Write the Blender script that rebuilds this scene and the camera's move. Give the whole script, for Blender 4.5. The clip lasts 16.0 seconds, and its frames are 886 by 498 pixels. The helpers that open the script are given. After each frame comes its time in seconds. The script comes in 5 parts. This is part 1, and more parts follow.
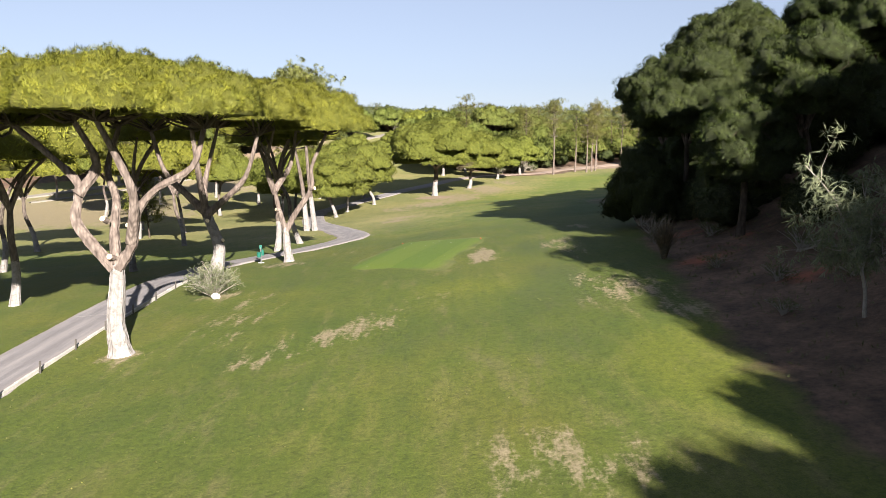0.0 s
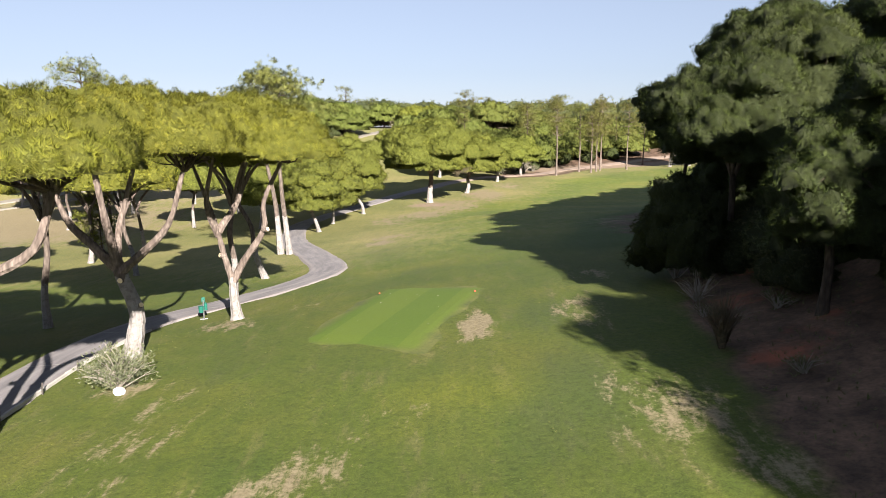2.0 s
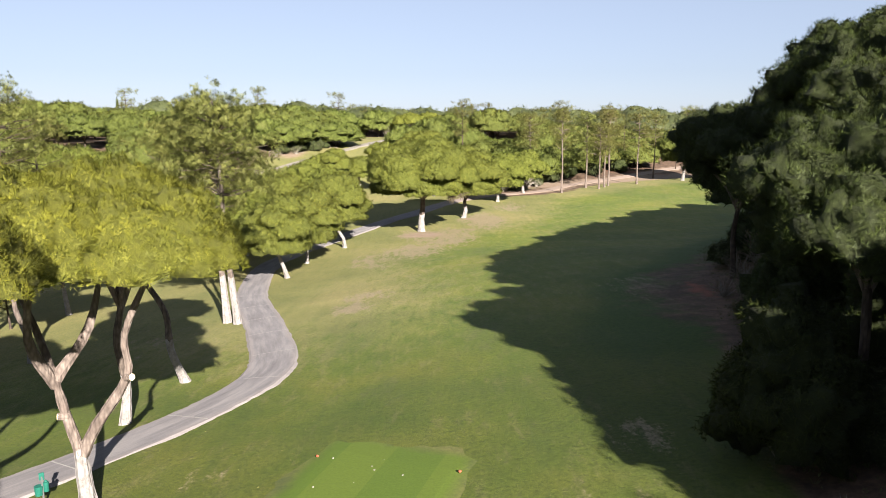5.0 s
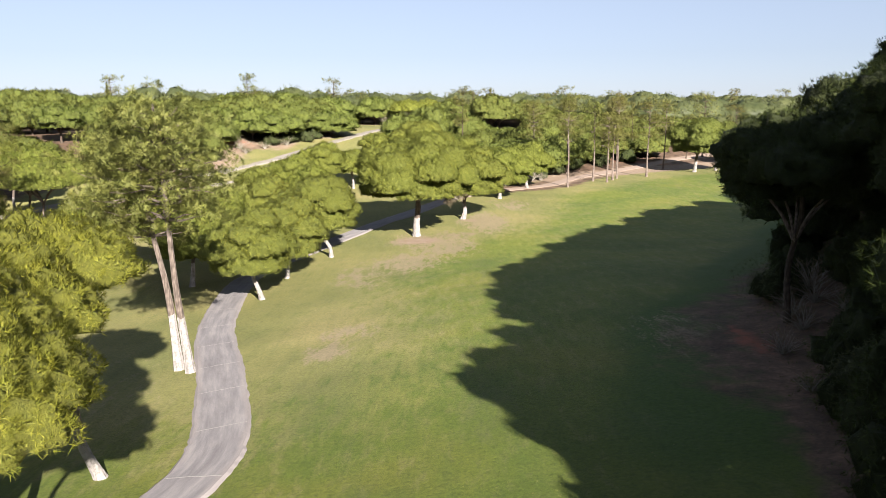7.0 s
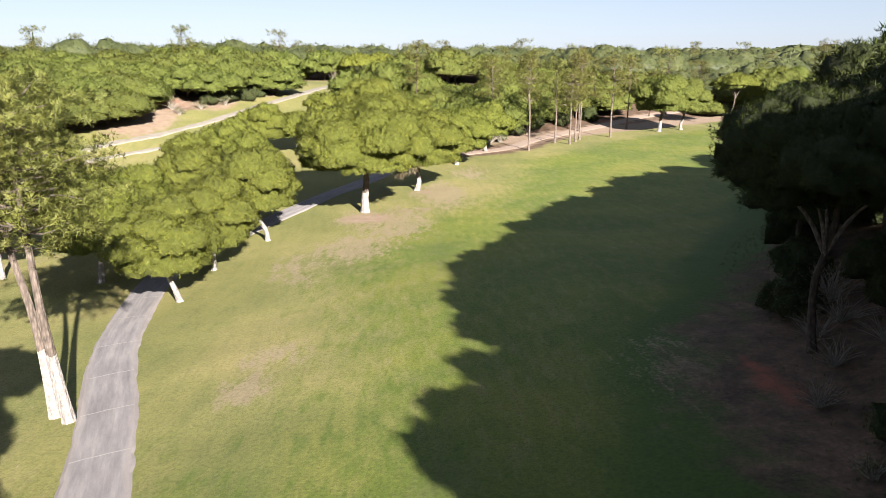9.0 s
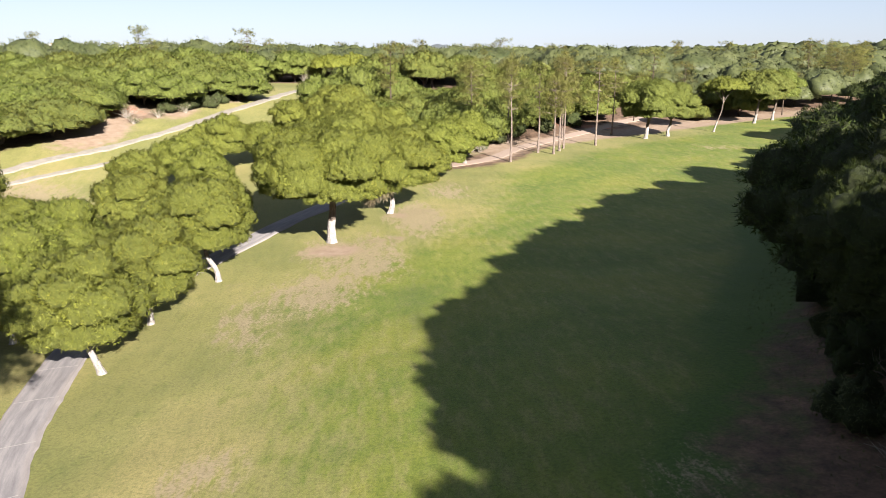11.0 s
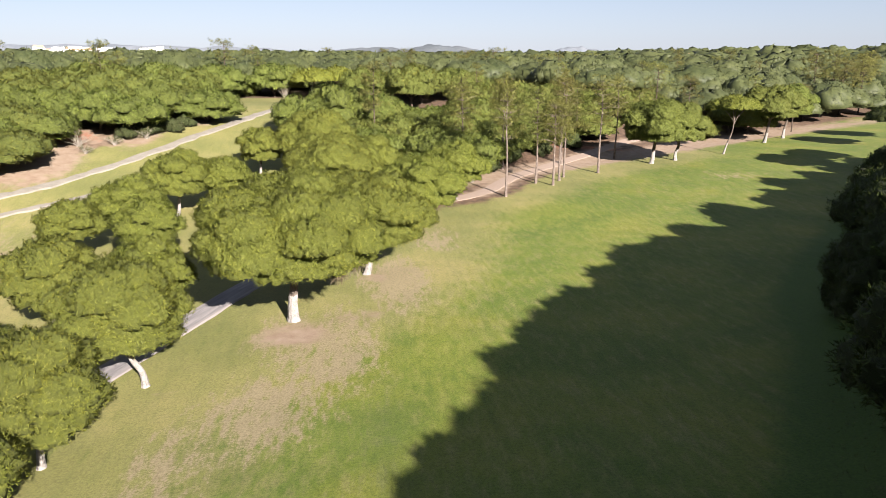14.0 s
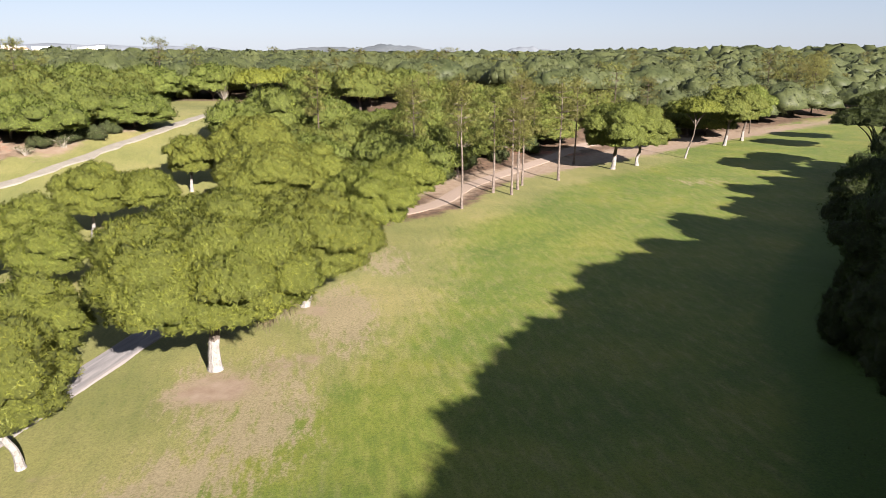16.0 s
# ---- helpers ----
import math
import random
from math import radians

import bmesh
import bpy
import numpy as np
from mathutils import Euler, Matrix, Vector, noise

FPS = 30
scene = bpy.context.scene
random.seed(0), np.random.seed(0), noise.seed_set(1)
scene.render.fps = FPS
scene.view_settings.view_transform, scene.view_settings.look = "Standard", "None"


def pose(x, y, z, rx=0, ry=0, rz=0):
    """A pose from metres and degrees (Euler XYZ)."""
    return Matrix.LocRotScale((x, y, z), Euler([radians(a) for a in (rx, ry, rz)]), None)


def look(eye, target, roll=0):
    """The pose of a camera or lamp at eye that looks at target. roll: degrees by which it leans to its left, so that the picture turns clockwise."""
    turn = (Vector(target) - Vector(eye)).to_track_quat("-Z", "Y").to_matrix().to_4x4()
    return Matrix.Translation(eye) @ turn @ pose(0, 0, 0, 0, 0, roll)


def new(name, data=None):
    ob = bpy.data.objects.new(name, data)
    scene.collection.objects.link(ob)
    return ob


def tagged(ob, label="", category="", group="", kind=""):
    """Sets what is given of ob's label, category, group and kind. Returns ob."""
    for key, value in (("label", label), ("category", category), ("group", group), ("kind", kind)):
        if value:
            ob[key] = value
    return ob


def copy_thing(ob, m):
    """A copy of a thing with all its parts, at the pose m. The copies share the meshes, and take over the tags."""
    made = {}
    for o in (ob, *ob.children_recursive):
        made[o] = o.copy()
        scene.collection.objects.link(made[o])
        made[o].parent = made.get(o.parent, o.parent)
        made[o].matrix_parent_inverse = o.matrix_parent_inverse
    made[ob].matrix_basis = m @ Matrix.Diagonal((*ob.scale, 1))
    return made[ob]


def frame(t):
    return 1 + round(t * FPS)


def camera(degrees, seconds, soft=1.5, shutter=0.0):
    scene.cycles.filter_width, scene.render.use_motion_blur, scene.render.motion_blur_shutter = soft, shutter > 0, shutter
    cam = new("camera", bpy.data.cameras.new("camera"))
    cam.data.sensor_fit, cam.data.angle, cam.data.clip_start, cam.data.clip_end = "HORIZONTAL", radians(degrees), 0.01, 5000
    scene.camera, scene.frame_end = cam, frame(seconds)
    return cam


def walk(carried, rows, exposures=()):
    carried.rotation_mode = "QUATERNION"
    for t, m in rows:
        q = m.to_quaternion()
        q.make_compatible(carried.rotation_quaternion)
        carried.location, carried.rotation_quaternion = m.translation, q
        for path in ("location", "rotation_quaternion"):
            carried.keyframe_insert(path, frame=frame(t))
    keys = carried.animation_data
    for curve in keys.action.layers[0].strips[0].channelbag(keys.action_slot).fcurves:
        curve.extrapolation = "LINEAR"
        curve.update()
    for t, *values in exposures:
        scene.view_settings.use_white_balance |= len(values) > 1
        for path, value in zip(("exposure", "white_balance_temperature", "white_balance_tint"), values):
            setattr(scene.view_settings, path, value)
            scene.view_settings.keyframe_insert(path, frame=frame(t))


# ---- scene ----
cam = camera(62.9, 16.0, 0.7)
METRES, EYE, TILT, LEAN, TURN = 70.0, 7.0, -8.9, 0.0, 0.0
ROWS = [
    (0.0, 0.0, 0.0, 0.0, 0.0, 0.0, 0.0),
    (0.5, 0.0025, 0.0293, 0.0059, 0.02, -0.49, 0.02),
    (1.0, 0.0046, 0.0582, 0.0174, 0.03, -0.69, 0.01),
    (1.5, 0.0071, 0.0875, 0.0297, 0.02, -0.69, 0.0),
    (2.0, 0.0099, 0.1165, 0.0421, 0.01, -0.7, 0.0),
    (2.5, 0.0125, 0.1455, 0.0542, 0.01, -0.69, 0.0),
    (3.0, 0.0151, 0.1744, 0.065, 0.01, -0.7, -0.01),
    (3.5, 0.0177, 0.2032, 0.0747, 0.02, -0.7, -0.0),
    (4.0, 0.02, 0.2322, 0.0838, 0.04, -0.69, 0.03),
    (4.5, 0.0221, 0.2609, 0.0938, 0.06, -0.68, 0.06),
    (5.0, 0.0241, 0.2902, 0.105, 0.07, -0.67, 0.08),
    (7.5, 0.0336, 0.4357, 0.1535, 0.21, -2.89, 0.2),
    (8.0, 0.0354, 0.4657, 0.162, -0.81, -3.94, 0.32),
    (8.5, 0.0374, 0.4956, 0.1701, -2.52, -5.01, 0.54),
    (9.0, 0.0404, 0.5251, 0.1784, -3.19, -5.79, 0.65),
    (9.5, 0.0424, 0.5551, 0.1864, -3.68, -6.12, 0.73),
    (10.0, 0.0447, 0.5851, 0.1969, -4.21, -6.16, 0.8),
    (12.5, 0.0637, 0.7317, 0.2608, -5.24, -6.25, 0.92),
    (13.0, 0.0678, 0.7608, 0.2758, -5.23, -6.26, 0.91),
    (13.5, 0.072, 0.7902, 0.2887, -5.21, -6.26, 0.89),
    (14.0, 0.0774, 0.8203, 0.2952, -5.52, -6.26, 0.88),
    (14.5, 0.0815, 0.851, 0.3, -7.95, -6.32, 1.18),
    (15.0, 0.0859, 0.8795, 0.3048, -8.37, -6.33, 1.25),
    (15.5, 0.0908, 0.9096, 0.3098, -8.74, -6.34, 1.3),
    (16.0, 0.0969, 0.9395, 0.3148, -9.14, -6.35, 1.35),
]
walk(cam, [(t, pose(0, 0, EYE, TILT, LEAN, TURN) @ pose(METRES * x, METRES * y, METRES * z, 90 + pitch, roll, yaw)) for t, x, y, z, yaw, pitch, roll in ROWS],
     [(0.0, 2.38, 6280, 14), (3.0, 2.36, 6280, 14), (5.0, 2.40, 6280, 14), (8.0, 2.46, 6280, 14), (10.0, 2.56, 6280, 14), (12.5, 2.46, 6280, 14), (14.0, 2.36, 6280, 15.5), (16.0, 2.34, 6280, 15.5)])
# ---- the lie of the land ----
def smooth(a, b, v):
    t = np.clip((v - a) / (b - a), 0, 1)
    return t * t * (3 - 2 * t)


def glide(v, knots, values):
    """Values at knots, blended softly along v."""
    knots = np.array(knots, float)
    e = np.exp(-0.5 * ((np.clip(v, knots[0], knots[-1])[..., None] - knots) / (np.gradient(knots) * 0.75)) ** 2)
    return (e * np.array(values)).sum(-1) / e.sum(-1)


EDGE_Y = [-60, 20, 35, 50, 70, 85, 110, 135, 180, 260, 420]
EDGE_X = [5.5, 8, 9.5, 13, 18.5, 24, 40, 60, 100, 172, 310]


def fairway_edge(y):
    """x at which the mown grass ends against the wooded bank."""
    return np.interp(y, EDGE_Y, EDGE_X)


def beyond(x, y):
    """Metres past the line of trees that closes the fairway on its far side."""
    return (y - 150 - 0.7 * (x + 10)) / 1.22


def land(x, y):
    x, y = np.asarray(x, float), np.asarray(y, float)
    z = glide(y, [0, 15, 25, 35, 48, 62, 78, 95, 112, 130, 155, 185, 215],
              [-0.11, 0.21, 0.73, 1.28, 0.69, -0.27, -0.75, -2.27, -3.05, -2.23, -1.16, -0.6, -0.3])
    z = z + np.tanh(x / 20) * glide(y, [10, 35, 60, 85, 115, 150, 190], [2.01, 2.22, 3.01, 2.66, 0.7, -0.9, -0.6])
    z = z + 8 * smooth(0, 60, beyond(x, y))
    off = x - fairway_edge(y)
    z = z + 4.5 * smooth(0.5, 16, off) * (1 - 0.6 * smooth(60, 160, y)) + 3 * smooth(16, 60, off)
    return z
# ---- light ----
SUN_ELEVATION, SUN_BEARING = 25.0, 159.5  # degrees above the horizon; clockwise from +y
sun = new("sun", bpy.data.lights.new("sun", "SUN"))
sun.data.energy, sun.data.angle, sun.data.color = 5.0, radians(0.6), (1.0, 0.92, 0.78)
sun_way = Vector((math.sin(radians(SUN_BEARING)) * math.cos(radians(SUN_ELEVATION)), math.cos(radians(SUN_BEARING)) * math.cos(radians(SUN_ELEVATION)), math.sin(radians(SUN_ELEVATION))))
sun.matrix_world = look(sun_way * 300, (0, 0, 0))
world = bpy.data.worlds.new("sky")
scene.world = world
world.use_nodes = True
sky = world.node_tree.nodes.new("ShaderNodeTexSky")
sky.sky_type, sky.sun_disc = "NISHITA", False
sky.sun_elevation, sky.sun_rotation = radians(SUN_ELEVATION), radians(SUN_BEARING)
sky.air_density, sky.dust_density, sky.ozone_density = 1.0, 0.2, 2.5
tone = world.node_tree.nodes.new("ShaderNodeMix")  # cool thin haze over the whole sky
tone.data_type, tone.blend_type = "RGBA", "MULTIPLY"
tone.inputs[0].default_value, tone.inputs[7].default_value = 1.0, (0.35, 0.372, 0.425, 1)
fade = world.node_tree.nodes.new("ShaderNodeHueSaturation")
fade.inputs["Saturation"].default_value = 0.58
world.node_tree.links.new(sky.outputs[0], fade.inputs["Color"])
world.node_tree.links.new(fade.outputs[0], tone.inputs[6])
veil = world.node_tree.nodes.new("ShaderNodeMix")  # even milky haze
veil.data_type = "RGBA"
veil.inputs[0].default_value, veil.inputs[7].default_value = 0.4, (2.25, 2.6, 3.1, 1)
world.node_tree.links.new(tone.outputs[2], veil.inputs[6])
world.node_tree.links.new(veil.outputs[2], world.node_tree.nodes["Background"].inputs[0])
world.node_tree.nodes["Background"].inputs[1].default_value = 0.053


# ---- materials ----
def material(name, rough=0.8):
    m = bpy.data.materials.new(name)
    m.use_nodes = True
    n = m.node_tree.nodes
    b = n["Principled BSDF"]
    b.inputs["Roughness"].default_value = rough
    b.inputs["Specular IOR Level"].default_value = 0.25
    return m, n, m.node_tree.links, b


def node(n, kind, **values):
    o = n.new(kind)
    for k, v in values.items():
        o.inputs[k].default_value = v
    return o


def noise_tex(n, l, scale, detail=4.0, rough=0.55, coord="Object"):
    c = n.new("ShaderNodeTexCoord")
    t = node(n, "ShaderNodeTexNoise", Scale=scale, Detail=detail, Roughness=rough)
    l.new(c.outputs[coord], t.inputs["Vector"])
    return t


def ramp(n, l, source, stops):
    r = n.new("ShaderNodeValToRGB")
    e = r.color_ramp.elements
    while len(e) < len(stops):
        e.new(0.5)
    for k, (p, c) in zip(e, stops):
        k.position, k.color = p, (*c, 1)
    l.new(source, r.inputs[0])
    return r


def blend(n, l, fac, a, b, mode="MIX"):
    x = n.new("ShaderNodeMix")
    x.data_type, x.blend_type = "RGBA", mode
    for s, v in ((0, fac), (6, a), (7, b)):
        if isinstance(v, (int, float)):
            x.inputs[s].default_value = v
        elif isinstance(v, tuple):
            x.inputs[s].default_value = (*v, 1)
        else:
            l.new(v, x.inputs[s])
    return x.outputs[2]


def maths(n, l, op, a, b=0.0, c=0.0):
    x = n.new("ShaderNodeMath")
    x.operation = op
    for k, v in enumerate((a, b, c)):
        if isinstance(v, (int, float)):
            x.inputs[k].default_value = v
        else:
            l.new(v, x.inputs[k])
    return x.outputs[0]


def bumped(n, l, b, height, strength, distance):
    u = node(n, "ShaderNodeBump", Strength=strength, Distance=distance)
    l.new(height, u.inputs["Height"])
    l.new(u.outputs[0], b.inputs["Normal"])


def foliage(name, dark, light, tip, through_light=0.28, vary=1.0):
    """Needles: colour by tree, by clump and by needle; some light comes through."""
    m, n, l, b = material(name, 0.6)
    big = noise_tex(n, l, 0.35, 3)
    info, geo = n.new("ShaderNodeObjectInfo"), n.new("ShaderNodeNewGeometry")
    c = ramp(n, l, big.outputs[0], [(0.3, dark), (0.7, light)]).outputs[0]
    c = blend(n, l, maths(n, l, "MULTIPLY", geo.outputs["Random Per Island"], 0.4), c, tip)
    grain = noise_tex(n, l, 9.0, 6, 0.8)
    prick = ramp(n, l, grain.outputs[0], [(0.34, (0.5, 0.52, 0.5)), (0.5, (0.96, 0.97, 0.95)), (0.64, (1.4, 1.37, 1.28))]).outputs[0]
    c = blend(n, l, 0.85, c, prick, "MULTIPLY")
    clump = noise_tex(n, l, 2.4, 3, 0.6)
    c = blend(n, l, 0.8, c, ramp(n, l, clump.outputs[0], [(0.36, (0.62, 0.66, 0.66)), (0.5, (1.0, 1.0, 1.0)), (0.64, (1.32, 1.28, 1.2))]).outputs[0], "MULTIPLY")
    shift = node(n, "ShaderNodeHueSaturation", Saturation=1.0)
    l.new(maths(n, l, "MULTIPLY_ADD", info.outputs["Random"], 0.04 * vary, 0.5 - 0.022 * vary), shift.inputs["Hue"])
    l.new(maths(n, l, "MULTIPLY_ADD", info.outputs["Random"], 0.4 * vary, 1 - 0.2 * vary), shift.inputs["Value"])
    l.new(c, shift.inputs["Color"])
    l.new(shift.outputs[0], b.inputs["Base Color"])
    tr, mix = n.new("ShaderNodeBsdfTranslucent"), node(n, "ShaderNodeMixShader", Fac=through_light)
    l.new(shift.outputs[0], tr.inputs[0])
    l.new(b.outputs[0], mix.inputs[1])
    l.new(tr.outputs[0], mix.inputs[2])
    l.new(mix.outputs[0], n["Material Output"].inputs[0])
    return m


def bark(name, low, high, paint=0.0):
    """Fissured pine bark, whitewashed up to a height where paint is given."""
    m, n, l, b = material(name, 0.9)
    co = n.new("ShaderNodeTexCoord")
    sq = n.new("ShaderNodeMapping")
    sq.inputs["Scale"].default_value = (1, 1, 0.25)
    l.new(co.outputs["Object"], sq.inputs[0])
    v = node(n, "ShaderNodeTexVoronoi", Scale=11.0)
    l.new(sq.outputs[0], v.inputs["Vector"])
    g = noise_tex(n, l, 2.5, 5)
    c = ramp(n, l, g.outputs[0], [(0.3, low), (0.68, high)]).outputs[0]
    c = blend(n, l, maths(n, l, "MULTIPLY", v.outputs["Distance"], 0.9), c, tuple(k * 0.35 for k in low))
    if paint:
        at = n.new("ShaderNodeSeparateXYZ")
        l.new(co.outputs["Object"], at.inputs[0])
        edge = maths(n, l, "MULTIPLY_ADD", g.outputs[0], 0.9, paint - 0.45)
        on = maths(n, l, "LESS_THAN", at.outputs[2], edge)
        flake = noise_tex(n, l, 7, 6, 0.65)
        worn = maths(n, l, "GREATER_THAN", flake.outputs[0], 0.46)
        wash = ramp(n, l, g.outputs[0], [(0.25, (0.125, 0.115, 0.110)), (0.7, (0.21, 0.197, 0.19))]).outputs[0]
        c = blend(n, l, maths(n, l, "MULTIPLY", on, maths(n, l, "MULTIPLY_ADD", worn, 0.35, 0.6)), c, wash)
    l.new(c, b.inputs["Base Color"])
    bumped(n, l, b, v.outputs["Distance"], 0.7, 0.05)
    return m


def plain(name, low, high, scale=3.0, rough=0.8, bump=0.3, distance=0.02, metal=0.0):
    m, n, l, b = material(name, rough)
    g = noise_tex(n, l, scale, 6, 0.6)
    h = noise_tex(n, l, scale * 9, 4, 0.6)
    c = ramp(n, l, g.outputs[0], [(0.3, low), (0.7, high)]).outputs[0]
    c = blend(n, l, 0.35, c, ramp(n, l, h.outputs[0], [(0.3, tuple(k * 0.5 for k in low)), (0.7, high)]).outputs[0])
    l.new(c, b.inputs["Base Color"])
    b.inputs["Metallic"].default_value = metal
    bumped(n, l, b, h.outputs[0], bump, distance)
    return m


def turf():
    """Mown grass with worn straw-coloured places; bare red earth where the bank and the woods are."""
    m, n, l, b = material("turf", 0.85)
    big, mid = noise_tex(n, l, 0.09, 5, 0.6), noise_tex(n, l, 0.55, 6, 0.65)
    fine, grain = noise_tex(n, l, 6.0, 6, 0.75), noise_tex(n, l, 28.0, 3, 0.6)
    co, lay = n.new("ShaderNodeTexCoord"), n.new("ShaderNodeMapping")
    lay.inputs["Rotation"].default_value, lay.inputs["Scale"].default_value = (0, 0, radians(-12)), (1.3, 0.12, 1)
    l.new(co.outputs["Object"], lay.inputs[0])
    streak = node(n, "ShaderNodeTexNoise", Scale=1.0, Detail=5.0, Roughness=0.6)
    l.new(lay.outputs[0], streak.inputs["Vector"])

    def attr(name):
        a = n.new("ShaderNodeAttribute")
        a.attribute_name = name
        return a.outputs["Fac"]

    def mask(name, ragged, source, lo=0.3, hi=0.7):
        v = maths(n, l, "ADD", attr(name), maths(n, l, "MULTIPLY_ADD", source, ragged, -0.5 * ragged))
        r = n.new("ShaderNodeMapRange")
        r.interpolation_type = "SMOOTHSTEP"
        r.inputs["From Min"].default_value, r.inputs["From Max"].default_value = lo, hi
        l.new(v, r.inputs["Value"])
        return r.outputs[0]

    comb, brush = n.new("ShaderNodeMapping"), node(n, "ShaderNodeTexNoise", Scale=1.0, Detail=9.0, Roughness=0.72)
    comb.inputs["Rotation"].default_value, comb.inputs["Scale"].default_value = (0, 0, radians(-22)), (1.5, 0.45, 1)
    l.new(co.outputs["Object"], comb.inputs[0])
    l.new(comb.outputs[0], brush.inputs["Vector"])
    lush_shade = ramp(n, l, big.outputs[0], [(0.36, (0.053, 0.079, 0.010)), (0.50, (0.069, 0.092, 0.011)), (0.64, (0.098, 0.106, 0.015))]).outputs[0]
    worn = ramp(n, l, big.outputs[0], [(0.35, (0.096, 0.098, 0.033)), (0.52, (0.126, 0.120, 0.044)), (0.66, (0.156, 0.136, 0.057))]).outputs[0]
    grass = blend(n, l, mask("pale", 1.7, brush.outputs[0], 0.2, 0.8), lush_shade, worn)
    grass = blend(n, l, ramp(n, l, mid.outputs[0], [(0.42, (0, 0, 0)), (0.7, (0.205, 0.225, 0.167))]).outputs[0], grass, (0.120, 0.118, 0.030))
    grass = blend(n, l, ramp(n, l, streak.outputs[0], [(0.5, (0, 0, 0)), (0.72, (0.223, 0.245, 0.181))]).outputs[0], grass, (0.039, 0.062, 0.016))
    grass = blend(n, l, ramp(n, l, brush.outputs[0], [(0.55, (0, 0, 0)), (0.70, (0.223, 0.245, 0.181))]).outputs[0], grass, (0.146, 0.132, 0.055))
    grass = blend(n, l, ramp(n, l, brush.outputs[0], [(0.32, (0.205, 0.225, 0.167)), (0.45, (0, 0, 0))]).outputs[0], grass, (0.039, 0.058, 0.014))
    grass = blend(n, l, maths(n, l, "MULTIPLY", mask("lime", 1.2, brush.outputs[0], 0.25, 0.85), 0.55), grass, (0.113, 0.129, 0.010))
    grass = blend(n, l, maths(n, l, "MULTIPLY", mask("dull", 1.0, brush.outputs[0], 0.2, 0.8), 0.75), grass, (0.049, 0.069, 0.017))
    blades = ramp(n, l, fine.outputs[0], [(0.30, (0.42, 0.46, 0.42)), (0.55, (1.02, 1.02, 1.0))]).outputs[0]
    grass = blend(n, l, 0.8, grass, blades, "MULTIPLY")
    grass = blend(n, l, 0.6, grass, ramp(n, l, grain.outputs[0], [(0.35, (0.5, 0.53, 0.5)), (0.62, (1.15, 1.12, 1.08))]).outputs[0], "MULTIPLY")
    # Bank-side grass is darkened here to carry the tree shade; greener as well.
    grass = blend(n, l, maths(n, l, "MULTIPLY", mask("lush_shade", 0.6, mid.outputs[0], 0.2, 0.8), 0.9), grass, ramp(n, l, fine.outputs[0], [(0.3, (0.015, 0.033, 0.004)), (0.62, (0.037, 0.069, 0.009))]).outputs[0])
    # Multiplies the grass colour by 0.80 at low y, 1.18 at high y.
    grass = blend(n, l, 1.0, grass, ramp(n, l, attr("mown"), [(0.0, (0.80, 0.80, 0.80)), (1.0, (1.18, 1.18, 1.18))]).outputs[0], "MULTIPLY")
    straw = ramp(n, l, fine.outputs[0], [(0.28, (0.098, 0.076, 0.045)), (0.62, (0.188, 0.153, 0.098))]).outputs[0]
    ragged = maths(n, l, "MULTIPLY_ADD", fine.outputs[0], 0.3, maths(n, l, "MULTIPLY", brush.outputs[0], 0.7))
    c = blend(n, l, maths(n, l, "MULTIPLY", mask("dry", 2.6, ragged, 0.40, 0.72), 0.85), grass, straw)
    soil = noise_tex(n, l, 0.9, 6, 0.65)
    litter = ramp(n, l, soil.outputs[0], [(0.3, (0.040, 0.027, 0.019)), (0.5, (0.080, 0.052, 0.035)), (0.7, (0.142, 0.090, 0.061))]).outputs[0]
    litter = blend(n, l, 0.7, litter, ramp(n, l, fine.outputs[0], [(0.35, (0.4, 0.4, 0.4)), (0.6, (1.1, 1.05, 1.0))]).outputs[0], "MULTIPLY")
    c = blend(n, l, mask("earth", 0.9, mid.outputs[0]), c, litter)
    sand = ramp(n, l, soil.outputs[0], [(0.3, (0.139, 0.096, 0.067)), (0.7, (0.192, 0.148, 0.113))]).outputs[0]
    c = blend(n, l, mask("sand", 0.9, mid.outputs[0]), c, sand)
    c = blend(n, l, mask("red", 1.2, mid.outputs[0]), c, (0.21, 0.070, 0.040))
    l.new(c, b.inputs["Base Color"])
    rough_ground = maths(n, l, "ADD", fine.outputs[0], maths(n, l, "MULTIPLY", grain.outputs[0], 0.3))
    bumped(n, l, b, rough_ground, 0.6, 0.045)
    return m


